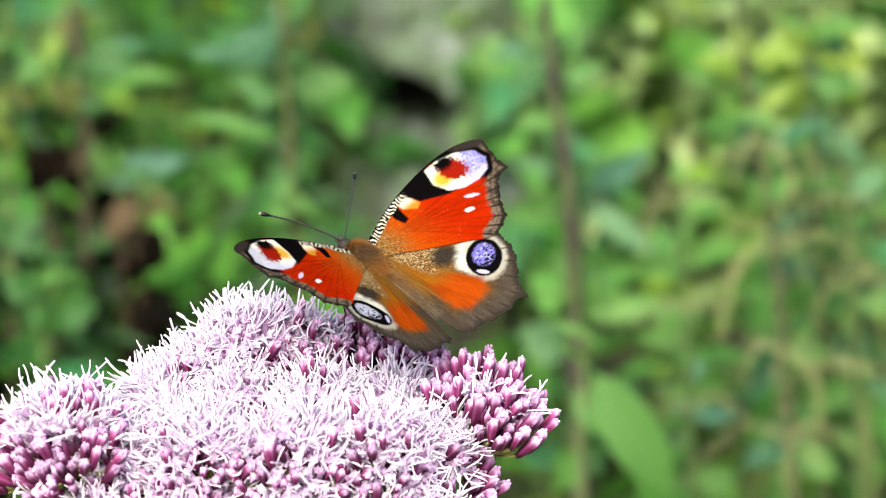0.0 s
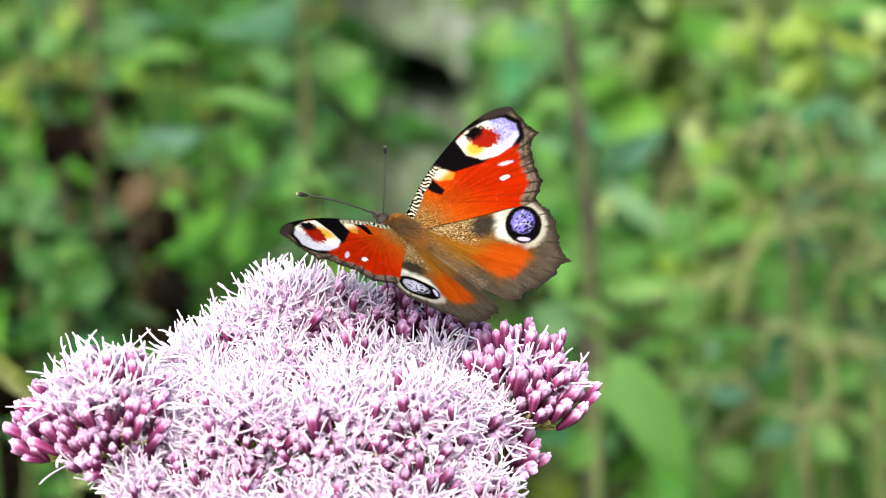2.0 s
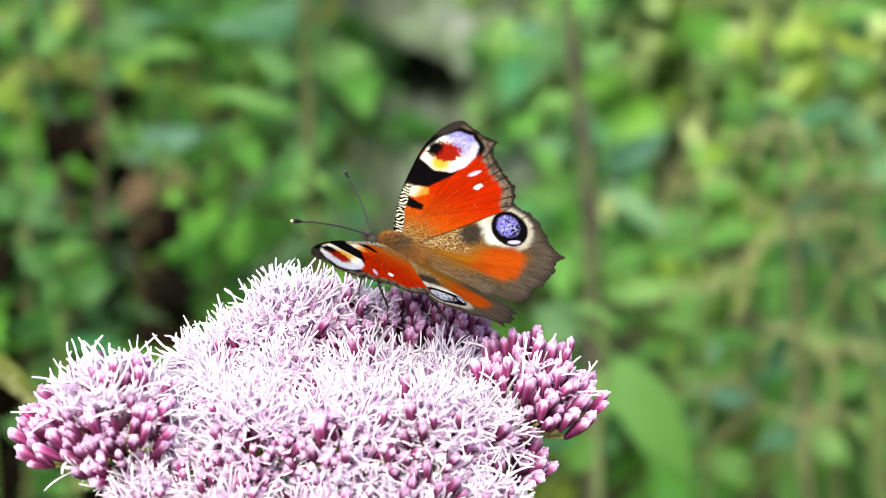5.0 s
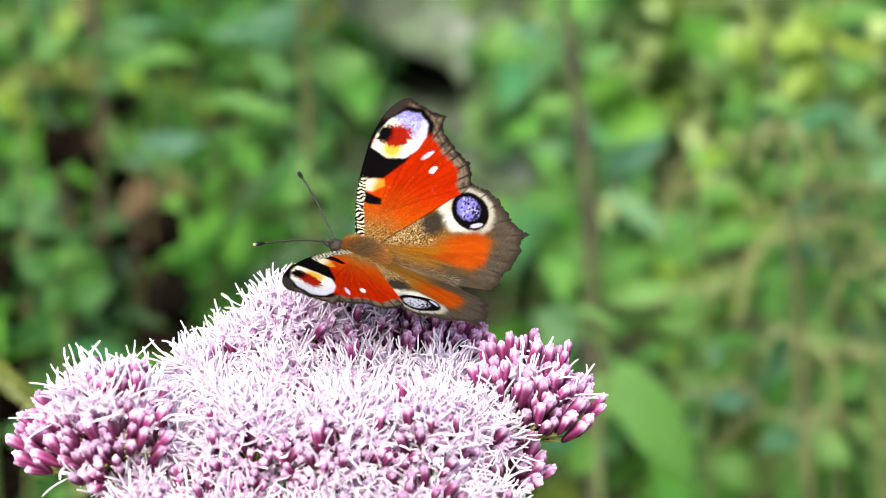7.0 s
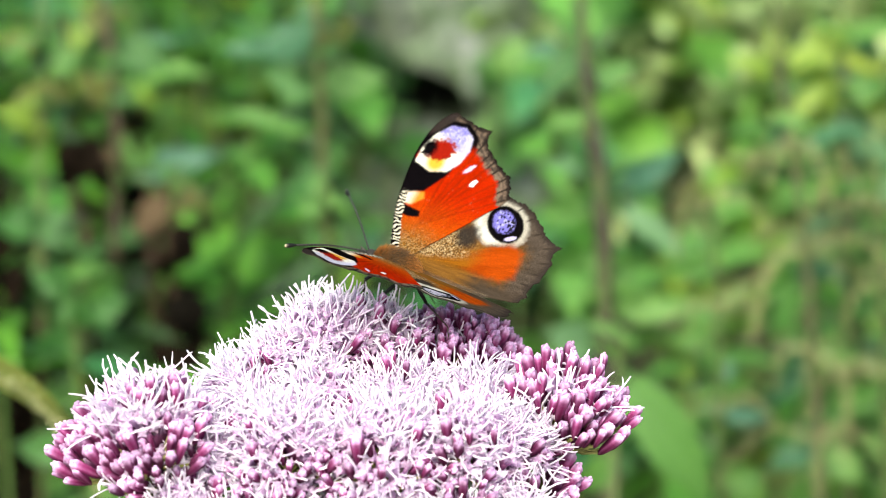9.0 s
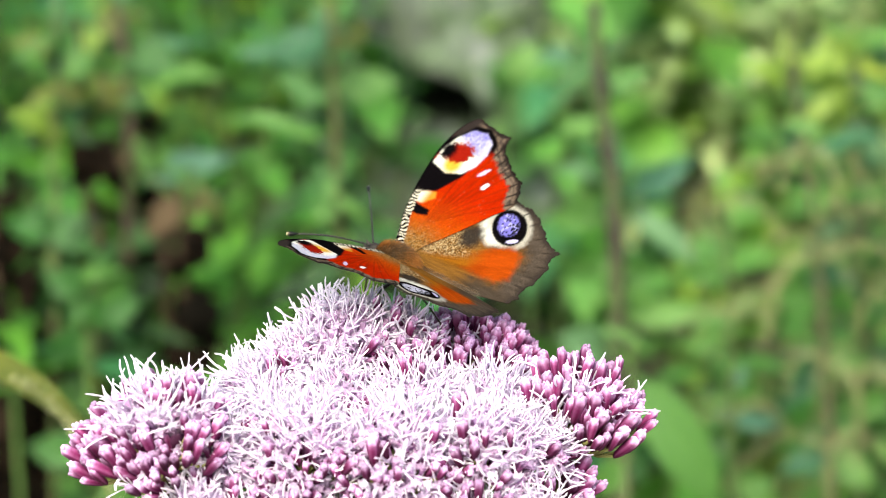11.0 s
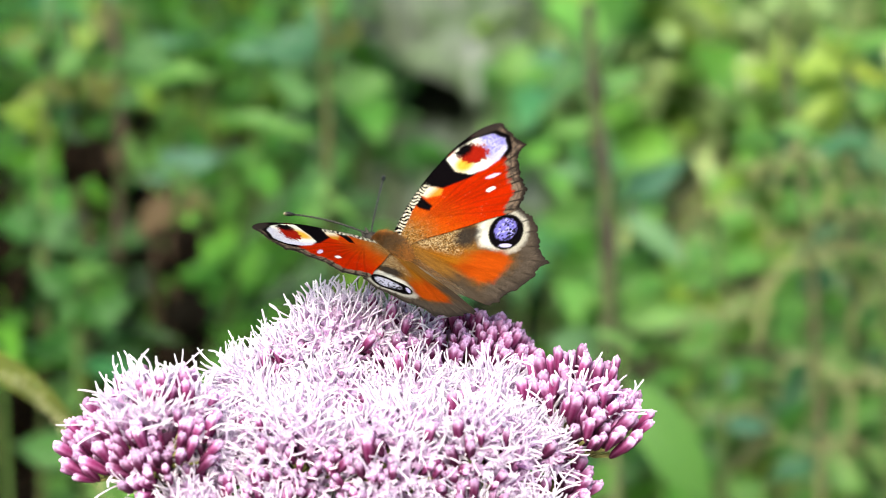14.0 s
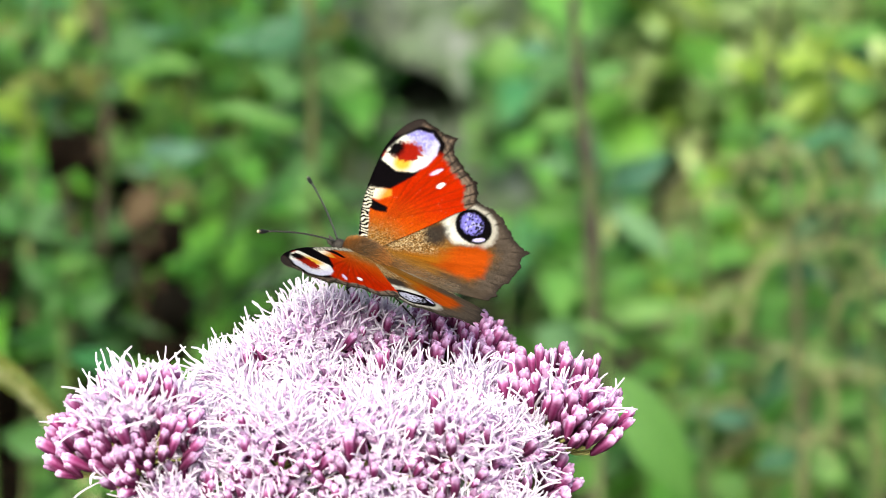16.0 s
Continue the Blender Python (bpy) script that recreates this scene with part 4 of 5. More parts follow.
    lf.materials.append(LEAF_MID)
    for z, a in ((0.62, 20), (0.62, 200), (0.44, 110), (0.44, 290)):
        part("leaf", lf, None, thing, m=Matrix.Translation((0, 0.006, z)) @ Matrix.Rotation(radians(a), 4, "Z"))
    tagged(thing, "domed head of white and purple-pink thread-like flowers on one stem", "flower")


flower()


# ---- the butterfly ----
# wing outlines in mm: forward along the body, outward from it
FORE_OUT = ((11.3, 1.6), (14.6, 8.7), (16.2, 14.0), (17.1, 19.0), (17.8, 24.5), (17.8, 28.5), (17.1, 32.7), (15.6, 35.8), (13.8, 37.0), (10.2, 36.3), (7.4, 35.9), (5.2, 36.0), (4.9, 33.0), (2.9, 31.2), (1.1, 29.9), (-0.6, 28.8), (-3.3, 27.6), (-4.8, 25.0), (-5.5, 23.1), (-4.4, 20.2), (-2.5, 17.6), (0.3, 13.2), (3.0, 9.0), (6.0, 4.5), (7.6, 1.2))
FORE_EDGE = (8, 18)
HIND_OUT = ((8.0, 0.8), (5.5, 7.0), (3.0, 12.5), (0.0, 17.5), (-3.0, 21.5), (-5.6, 23.3), (-9.0, 23.3), (-11.9, 22.0), (-14.8, 19.8), (-17.1, 17.7), (-20.7, 17.0), (-19.5, 14.9), (-20.5, 12.6), (-20.1, 10.4), (-19.9, 8.0), (-18.7, 5.7), (-19.2, 3.7), (-18.0, 2.0), (-14.6, 1.1), (-10.0, 0.3), (-4.0, 0.0), (3.0, 0.0))
HIND_EDGE = (5, 17)


def smooth(a, b, x):
    t = np.clip((x - a) / (b - a), 0, 1)
    return t * t * (3 - 2 * t)


def blend(col, other, m):
    return col + (np.asarray(other) - col) * m[:, None]


def grain(x, y, seed):
    """Value noise, 0 to 1."""
    ix, iy = np.floor(x).astype(int), np.floor(y).astype(int)
    fx, fy = x - ix, y - iy
    fx, fy = fx * fx * (3 - 2 * fx), fy * fy * (3 - 2 * fy)

    def h(a, b):
        s = np.sin(a * 127.1 + b * 311.7 + seed * 74.7) * 43758.5453
        return s - np.floor(s)
    return (h(ix, iy) * (1 - fx) + h(ix + 1, iy) * fx) * (1 - fy) + (h(ix, iy + 1) * (1 - fx) + h(ix + 1, iy + 1) * fx) * fy


def line_distance(u, v, pts):
    """Distance to a polyline and the way along it."""
    best, along, s0 = np.full(len(u), 1e9), np.zeros(len(u)), 0.0
    for (a, b), (c, d) in zip(pts[:-1], pts[1:]):
        ln = math.hypot(c - a, d - b) + 1e-9
        t = np.clip(((u - a) * (c - a) + (v - b) * (d - b)) / ln ** 2, 0, 1)
        e = np.hypot(u - a - t * (c - a), v - b - t * (d - b))
        along = np.where(e < best, s0 + t * ln, along)
        best = np.minimum(best, e)
        s0 += ln
    return best, along


def area(u, v, pts):
    """Signed distance to a closed outline, negative inside."""
    d, _ = line_distance(u, v, list(pts) + [pts[0]])
    inside = np.zeros(len(u), dtype=bool)
    for (a, b), (c, e) in zip(pts, list(pts[1:]) + [pts[0]]):
        hit = (b > v) != (e > v)
        inside ^= hit & (u < (c - a) * (v - b) / ((e - b) if e != b else 1e-9) + a)
    return np.where(inside, -d, d)


def oval(u, v, c, along, ra, rb):
    """Below 1 inside an oval whose first half-axis ra points along."""
    x, y = u - c[0], v - c[1]
    k = math.hypot(*along)
    p, q = (x * along[0] + y * along[1]) / k, (-x * along[1] + y * along[0]) / k
    return np.sqrt((p / ra) ** 2 + (q / rb) ** 2)


def rounded(pts, edge, step=0.35):
    """The outline as a smooth closed curve; the outer edge between two of its corners keeps its points and is scalloped."""
    n, out = len(pts), []
    for i in range(n):
        p0, p1, p2, p3 = (np.array(pts[(i + k) % n]) for k in (-1, 0, 1, 2))
        steps = max(2, int(np.linalg.norm(p2 - p1) / step))
        sharp = edge[0] <= i < edge[1]
        for s in range(steps):
            t = s / steps
            if sharp:
                q = p1 + (p2 - p1) * t
                w = np.array([-(p2 - p1)[1], (p2 - p1)[0]]) / np.linalg.norm(p2 - p1)
                q = q + w * (0.26 * math.sin(math.pi * t) + 0.17 * math.sin(6 * math.pi * t + i) * math.sin(math.pi * t) + 0.10 * math.sin(11 * math.pi * t))
            else:
                q = 0.5 * (2 * p1 + (p2 - p0) * t + (2 * p0 - 5 * p1 + 4 * p2 - p3) * t * t + (3 * p1 - p0 - 3 * p2 + p3) * t ** 3)
            out.append((float(q[0]), float(q[1])))
    return out


RED, ORANGE, GOLD, BROWN = (0.420, 0.016, 0.002), (0.460, 0.082, 0.006), (0.235, 0.098, 0.016), (0.085, 0.048, 0.024)
BLACK, CREAM, LILAC, GREY = (0.004, 0.003, 0.004), (0.900, 0.830, 0.680), (0.215, 0.190, 0.640), (0.080, 0.060, 0.047)


def veins(u, v, root, ends, width):
    m = np.zeros(len(u))
    for e in ends:
        d, _ = line_distance(u, v, [root, ((root[0] + e[0]) / 2 + 0.4, (root[1] + e[1]) / 2), e])
        m = np.maximum(m, 1 - smooth(width * 0.4, width, d))
    return m


def fore_color(u, v, outer, lilac):
    fine, mid = grain(u * 6, v * 6, 1), grain(u * 1.6, v * 1.6, 2)
    col = np.tile(np.array(RED), (len(u), 1))
    col = blend(col, ORANGE, 0.80 * smooth(19, 5, v) + 0.25 * mid * smooth(22, 10, v))
    ends = [(8.5, 36.2), (5.0, 34.2), (3.0, 31.2), (1.0, 29.9), (-0.8, 28.8), (-3.2, 27.6), (-4.6, 25.2), (-4.8, 22.0)]
    vein = veins(u, v, (9.5, 9.0), ends, 0.32)
    col = blend(col, (0.15, 0.018, 0.004), 0.36 * vein * smooth(6, 12, v))
    streak = grain(np.arctan2(u - 9.5, v) * 34, np.hypot(u - 9.5, v) * 0.35, 7)
    col = col * (0.86 + 0.28 * streak)[:, None]
    col = blend(col, (0.85, 0.55, 0.35), (grain(u * 4.7, v * 4.7, 3) > 0.965) * 0.22)
    # scales of gold and brown at the root
    root = smooth(11.5, 3.5, np.hypot((u - 8.5) * 1.1, v - 0.5) + 1.5 * (fine - 0.5))
    col = blend(col, GOLD, root)
    col = blend(col, (0.55, 0.42, 0.24), root * (fine > 0.68) * 0.5)
    col = blend(col, (0.05, 0.03, 0.015), root * (fine < 0.25) * 0.8)
    # dusky outer border
    d, _ = line_distance(u, v, outer)
    border = smooth(3.3, 2.3, d + 0.9 * (mid - 0.5) - 0.9 * smooth(30, 36, v) - 0.5 * smooth(0, -5, u))
    dusky = blend(np.tile(np.array((0.200, 0.140, 0.105)), (len(u), 1)), (0.085, 0.062, 0.050), smooth(0.35, 0.75, mid))
    col = blend(col, dusky, border)
    col = blend(col, (0.020, 0.014, 0.012), border * vein * 0.9)
    col = blend(col, (0.018, 0.014, 0.013), smooth(1.35, 0.60, d + 0.5 * (fine - 0.5)) * 0.92)
    col = blend(col, (0.035, 0.028, 0.026), smooth(0.30, 0.0, np.abs(d - 1.75 - 0.4 * (mid - 0.5))) * 0.6)
    # black patches towards the front edge
    edge = 0.25 * (fine - 0.5)
    col = blend(col, BLACK, smooth(0.25, -0.25, area(u, v, ((18.5, 14.2), (16.6, 14.9), (11.8, 17.2), (9.0, 22.6), (8.6, 24.4), (12.5, 24.5), (18.5, 23.5))) + edge))
    col = blend(col, BLACK, smooth(0.25, -0.25, area(u, v, ((15.6, 13.1), (15.0, 10.9), (12.2, 10.4), (10.0, 11.3), (10.3, 12.6), (12.6, 12.7))) + edge))
    patch = area(u, v, ((17.0, 12.9), (16.6, 14.6), (13.6, 16.4), (11.6, 16.9), (10.9, 15.6), (12.8, 13.3)))
    glow = blend(np.tile(np.array(CREAM), (len(u), 1)), (0.62, 0.26, 0.03), smooth(14.6, 12.0, u))
    col = col + (glow - col) * smooth(0.35, -0.35, patch + edge)[:, None]
    # eye spot
    eye = area(u, v, ((16.9, 22.9), (13.0, 21.9), (9.6, 23.2), (7.9, 26.0), (7.3, 29.5), (8.0, 32.6), (10.6, 34.4), (13.6, 33.7), (16.0, 30.3), (17.1, 26.4)))
    col = blend(col, BLACK, smooth(1.5, 0.9, eye) * smooth(26.0, 29.0, v + 0.5 * (u - 12)) )
    white = np.tile(np.array((0.930, 0.890, 0.800)), (len(u), 1))
    white = blend(white, lilac, smooth(28.6, 30.6, v + 0.45 * (12 - u) + 1.6 * (mid - 0.5)) * (0.55 + 0.45 * smooth(0.2, 0.5, fine)))
    white = blend(white, (0.66, 0.63, 0.86), smooth(10.2, 8.3, u) * 0.7)
    white = blend(white, (0.80, 0.78, 0.88), (fine > 0.80) * smooth(29, 31, v) * 0.8)
    white = blend(white, (0.790, 0.430, 0.050), smooth(2.9, 1.0, np.hypot((u - 12.8), (v - 24.4) * 0.9)))
    col = col + (white - col) * smooth(0.25, -0.25, eye + edge)[:, None]
    pupil = oval(u, v, (13.2, 27.5), (-0.83, 0.56), 3.3, 2.5) + 0.35 * (fine - 0.5) + 0.35 * (mid - 0.5)
    col = blend(col, (0.300, 0.012, 0.006), smooth(1.15, 0.85, pupil))
    col = blend(col, BLACK, smooth(2.5, 1.2, np.hypot(u - 15.9, (v - 27.0) * 0.8) + 0.8 * (fine - 0.5)) * smooth(1.35, 1.05, pupil))
    # front edge: black with cream bars near the root
    d, s = line_distance(u, v, FORE_OUT[:8])
    strip = smooth(1.75, 1.5, d + 0.3 * (mid - 0.5)) * smooth(15.6, 14.2, s) * smooth(0.6, 1.6, s)
    bars = smooth(0.1, 0.35, np.sin(2 * math.pi * s / 0.86 + 2.0 * np.sin(d * 2.3 + 1.3 * s) + 2.5 * (mid - 0.5)))
    col = blend(col, BLACK, strip)
    col = blend(col, CREAM, strip * bars * smooth(0.05, 0.2, d) * 0.9)
    col = blend(col, BLACK, smooth(0.55, 0.3, d) * smooth(13, 15, s) * smooth(36, 33, s))
    tip = smooth(2.5, 1.6, d + 0.6 * (mid - 0.5)) * smooth(29.5, 31.5, v) * smooth(0.2, 0.8, eye)
    col = blend(col, (0.034, 0.026, 0.024), tip)
    # white dots
    for c, along, ra, rb, tone in (((3.1, 22.9), (-0.4, 0.9), 0.92, 0.55, (0.90, 0.88, 0.92)), ((5.5, 25.7), (-0.5, 0.85), 1.45, 0.44, (0.70, 0.52, 0.74))):
        col = blend(col, tone, smooth(1.25, 0.85, oval(u, v, c, along, ra, rb) + 0.5 * (fine - 0.5)))
    return col


def hind_color(u, v, outer, lilac):
    fine, mid = grain(u * 6, v * 6, 5), grain(u * 1.6, v * 1.6, 6)
    d, _ = line_distance(u, v, outer)
    streak = grain(np.arctan2(v - 2.0, 9.0 - u) * 34, np.hypot(u - 9, v - 2) * 0.30, 8)
    col = blend(np.tile(np.array(GOLD), (len(u), 1)), BROWN, smooth(-2, -9, u) * 0.7)
    col = blend(col, GREY, smooth(6.5, 3.5, d + 1.2 * (mid - 0.5)))
    col = col * (0.72 + 0.56 * fine)[:, None]
    # golden field that turns to rust
    rust = area(u, v, ((5.0, 3.6), (2.0, 6.0), (-4.5, 9.2), (-11.0, 13.7), (-13.6, 12.4), (-14.6, 6.6), (-12.0, 4.6), (-4.0, 4.0)))
    fire = blend(np.tile(np.array((0.250, 0.085, 0.008)), (len(u), 1)), (0.390, 0.056, 0.005), smooth(-2.5, -8.0, u + 2 * (streak - 0.5)))
    col = col + (fire - col) * smooth(1.0, -1.0, rust + 0.8 * (mid - 0.5))[:, None]
    # speckled scales between it and the front edge
    root = smooth(-5.5, 0.0, u + 2 * (mid - 0.5)) * smooth(13.5, 11.0, v) * smooth(4.5, 6.5, v + 0.35 * u)
    col = blend(col, (0.200, 0.098, 0.028), root * 0.9)
    col = blend(col, (0.560, 0.430, 0.260), root * (fine > 0.60) * 0.75)
    col = blend(col, (0.030, 0.018, 0.010), root * (fine < 0.30) * 0.85)
    inner = smooth(4.6, 2.2, v + 1.2 * (mid - 0.5))
    fold = blend(np.tile(np.array((0.190, 0.086, 0.020)), (len(u), 1)), (0.064, 0.046, 0.034), smooth(-3.0, -10.0, u + 3 * (streak - 0.5)))
    col = col + (fold - col) * inner[:, None]
    col = col * (0.78 + 0.44 * streak)[:, None]
    # pale field round the eye spot
    eye = oval(u, v, (-7.4, 17.1), (0.71, 0.71), 4.3, 3.5)
    pale = area(u, v, ((-1.2, 14.8), (-2.6, 12.6), (-5.6, 11.3), (-9.4, 12.8), (-10.2, 14.0), (-5.0, 15.5), (-3.2, 20.5), (-2.0, 18.5)))
    col = blend(col, (0.760, 0.725, 0.660), smooth(0.8, -1.0, pale + 0.5 * (fine - 0.5)))
    rim = smooth(1.52, 1.22, eye + 0.12 * (mid - 0.5)) * smooth(13.0, 15.5, v - 0.2 * (u + 7))
    col = blend(col, (0.500, 0.460, 0.405), rim * 0.9)
    col = blend(col, (0.030, 0.024, 0.022), smooth(3.6, 1.3, np.hypot((u + 1.4), (v - 11.6) * 0.9) + 0.8 * (mid - 0.5)) * 0.95)
    col = blend(col, BLACK, smooth(1.12, 1.00, eye + 0.06 * (fine - 0.5)))
    disc = oval(u, v, (-6.9, 17.5), (0.71, 0.71), 2.85, 2.4) + 0.2 * (fine - 0.5)
    col = blend(col, lilac, smooth(1.06, 0.92, disc) * (0.7 + 0.3 * smooth(0.25, 0.45, fine)))
    col = blend(col, (0.62, 0.60, 0.85), smooth(1.0, 0.9, disc) * (mid > 0.70) * 0.5)
    col = blend(col, BLACK, smooth(1.0, 0.9, disc) * smooth(0.56, 0.68, grain(u * 3.1, v * 2.2, 12) + 0.12 * (-6.9 - u)) * 0.95)
    col = blend(col, (0.55, 0.50, 0.80), smooth(1.2, 0.9, oval(u, v, (-9.8, 14.5), (-0.7, 0.55), 1.25, 0.45) + 0.3 * (fine - 0.5)))
    # veins and dark rim
    ends = [(-9.5, 23.0), (-12.8, 21.4), (-16.0, 18.8), (-20.0, 16.6), (-20.2, 12.6), (-19.8, 9.4), (-18.8, 6.2)]
    vein = veins(u, v, (0.0, 6.0), ends, 0.30)
    col = blend(col, (0.030, 0.022, 0.018), vein * smooth(3.2, 1.8, d) * 0.8)
    col = blend(col, (0.035, 0.027, 0.024), smooth(1.9, 0.45, d + 0.6 * (fine - 0.5)) * 0.9)
    return col


def wing_mesh(name, outline, edge, paint, side, lift, camber):
    """A thin wing in the plane z = lift, with slight camber; side -1: right, 1: left."""
    rim = rounded(outline, edge)
    outer = outline[edge[0]:edge[1] + 1]
    us, vs = np.array(rim).T
    step = 0.17
    gu, gv = np.meshgrid(np.arange(us.min(), us.max(), step), np.arange(vs.min(), vs.max(), step))
    gu = (gu + (np.arange(gu.shape[0]) % 2)[:, None] * step * 0.5).ravel()
    gv = gv.ravel()
    keep = area(gu, gv, rim) < -0.10
    pu, pv = np.concatenate([us, gu[keep]]), np.concatenate([vs, gv[keep]])
    pts = [Vector((a, b)) for a, b in zip(pu, pv)]
    ring = list(range(len(rim)))
    got, _, tris, _, _, _ = geometry.delaunay_2d_cdt(pts, [], [ring], 1, 1e-5)
    u, v = np.array([p.x for p in got]), np.array([p.y for p in got])
    # the left wing's sheen at a flat angle is painted as paler lilac
    col = 0.40 * np.clip(paint(u, v, outer, LILAC if side < 0 else (0.56, 0.54, 0.70)), 0, 1)
    under = blend(np.tile(np.array((0.035, 0.028, 0.024)), (len(u), 1)), (0.10, 0.08, 0.065), grain(u * 2.5, v * 0.8, 9))
    bend = camber * (v / 36.0) ** 2 + 0.12 * np.sin(u * 0.9 + v * 0.25) * smooth(4, 20, v)
    n = len(u)
    top = np.c_[u, side * v, lift + bend + 0.05] / 1000
    low = np.c_[u, side * v, lift + bend - 0.05] / 1000
    faces = []
    for t in tris:
        a = (u[t[1]] - u[t[0]]) * (v[t[2]] - v[t[0]]) - (u[t[2]] - u[t[0]]) * (v[t[1]] - v[t[0]])
        t = tuple(t) if (a > 0) == (side > 0) else tuple(t)[::-1]
        faces.append(t)
        faces.append(tuple(i + n for i in t[::-1]))
    count = len(rim)
    for i in range(count):
        j = (i + 1) % count
        faces.append((i, j, j + n, i + n))
    return mesh_of(name, np.concatenate([top, low]), faces, True, np.concatenate([col, under]))


def mm(*p):
    return Vector(p) / 1000


def egg(b, centre, half, color, squash=None, rings=10, sides=14, rough=0.05, seed=0):
    """A rounded body part with its long axis along x."""
    verts, faces, cols = [], [], []
    for i in range(rings + 1):
        a = math.pi * (0.03 + 0.94 * i / rings)
        for k in range(sides):
            c = 2 * math.pi * k / sides
            r = math.sin(a) * (1 + rough * noise.noise(Vector((i * 0.7, math.cos(c) * 2 + seed, math.sin(c) * 2))))
            x = math.cos(a)
            w = 1.0 if squash is None else squash(x)
            verts.append(mm(centre[0] + half[0] * x, centre[1] + half[1] * r * math.cos(c) * w, centre[2] + half[2] * r * math.sin(c) * w))
            cols.append(color(x, math.sin(c)) if callable(color) else color)
    for i in range(rings):
        for k in range(sides):
            p, q = i * sides + k, i * sides + (k + 1) % sides
            faces.append((p, q, q + sides, p + sides))
    faces.append(tuple(range(sides))[::-1])
    faces.append(tuple(rings * sides + k for k in range(sides)))
    b.add(verts, faces, cols)


def hair_tuft(b, rnd, p, d, length, color, width=0.055):
    d = Vector(d).normalized()
    s = d.orthogonal().normalized()
    s.rotate(Matrix.Rotation(rnd.uniform(0, 6.28), 3, d))
    bend = Vector((rnd.uniform(-1, 1), rnd.uniform(-1, 1), rnd.uniform(-1, 0.3))) * 0.25 * length
    a, m, e = Vector(p), Vector(p) + d * length * 0.55 + bend * 0.3, Vector(p) + d * length + bend
    w = s * width
    verts = [(a - w) / 1000, (a + w) / 1000, (m + w * 0.7) / 1000, (m - w * 0.7) / 1000, e / 1000]
    b.add(verts, [(0, 1, 2, 3), (3, 2, 4)], color)


def butterfly():
    rnd = random.Random(8)
    thing = empty("butterfly")
    CX, CY, CZ = 9.2, 0.9, 0.2                    # middle of the thorax
    b = Build()
    egg(b, (CX, CY, CZ), (4.9, 2.7, 2.6), lambda x, s: lerp3((0.06, 0.034, 0.012), (0.08, 0.042, 0.014), 0.5 + 0.5 * x))
    part("thorax", b.mesh("thorax"), HAIR, thing, "rusty brown furry thorax")
    b = Build()
    egg(b, (-4.5, 0.35, -1.3), (10.5, 1.9, 1.8), lambda x, s: lerp3((0.10, 0.07, 0.045), (0.05, 0.038, 0.030), 0.5 + 0.5 * math.sin(x * 26)), lambda x: 0.85 + 0.25 * x, 24)
    part("abdomen", b.mesh("abdomen"), HAIR, thing, "dark brown ringed abdomen")
    b = Build()
    egg(b, (14.6, 1.3, 0.2), (1.5, 1.5, 1.3), (0.014, 0.010, 0.008))
    skull = part("head", b.mesh("head"), HAIR, thing, "small dark brown head")
    for s in (-1, 1):
        b = Build()
        egg(b, (14.9, 1.3 + s * 1.15, 0.15), (0.75, 0.55, 0.75), (0.012, 0.009, 0.008), None, 8, 10, 0.0)
        part("eye", b.mesh("eye"), CHITIN, skull, "dark rounded eye")
        b = Build()
        b.tube([mm(15.6, 1.3 + s * 0.45, -0.2), mm(16.6, 1.3 + s * 0.55, 0.25), mm(17.5, 1.3 + s * 0.6, 1.0)], [0.00042, 0.00048, 0.00012], 6, (0.03, 0.024, 0.02))
        part("palp", b.mesh("palp"), HAIR, skull)
    # antennae with pale-ringed shafts and dark clubs with a cream tip
    for s, tip in ((1, (28.4, 13.7, 3.7)), (-1, (29.8, -15.0, 1.2))):
        a, e = Vector((15.5, 1.3 + s * 0.5, 1.1)), Vector(tip)
        n = 44
        pts = [a.lerp(e, i / n) + Vector((0, 0, 0.9 * math.sin(math.pi * i / n))) for i in range(n + 1)]
        b = Build()
        b.tube([p / 1000 for p in pts[:39]], [0.00020 + 0.00002 * (i % 2) for i in range(39)], 5, colors=[(0.040, 0.039, 0.036) if i % 2 else (0.004, 0.004, 0.004) for i in range(39)])
        part("antenna", b.mesh("antenna"), CHITIN, skull, "thin dark antenna with pale rings")
        b = Build()
        b.tube([p / 1000 for p in pts[38:]], [0.00021, 0.00030, 0.00042, 0.00048, 0.00048, 0.00043, 0.00026], 7, colors=[(0.004, 0.004, 0.004)] * 5 + [(0.05, 0.04, 0.03), (0.40, 0.34, 0.22)])
        part("club", b.mesh("club"), CHITIN, skull, "black antenna club with a cream tip")
    # legs that reach down to the flower
    for hip, knee, foot, toe in (
            ((11.5, 2.0, -1.6), (13.8, 4.4, -3.8), (13.0, 6.0, -7.5), (11.8, 6.4, -12.0)),
            ((6.5, 1.8, -1.8), (9.4, 6.0, -5.6), (5.6, 7.0, -9.0), (4.6, 7.6, -11.5)),
            ((3.5, 1.6, -2.2), (0.2, 2.8, -4.6), (-6.2, 5.0, -6.4), (-8.0, 6.0, -9.5)),
            ((11.5, -0.8, -1.6), (13.0, -5.0, -4.0), (12.5, -7.0, -9.0), (12.0, -8.0, -12.0)),
            ((8.0, -0.8, -1.9), (6.0, -5.0, -4.5), (4.0, -6.5, -9.0), (2.5, -7.5, -12.0))):
        b = Build()
        b.tube([mm(*hip), mm(*knee)], [0.00052, 0.00038], 6, (0.008, 0.007, 0.007))
        b.tube([mm(*knee), mm(*foot)], [0.00026, 0.00018], 6, (0.030, 0.020, 0.018))
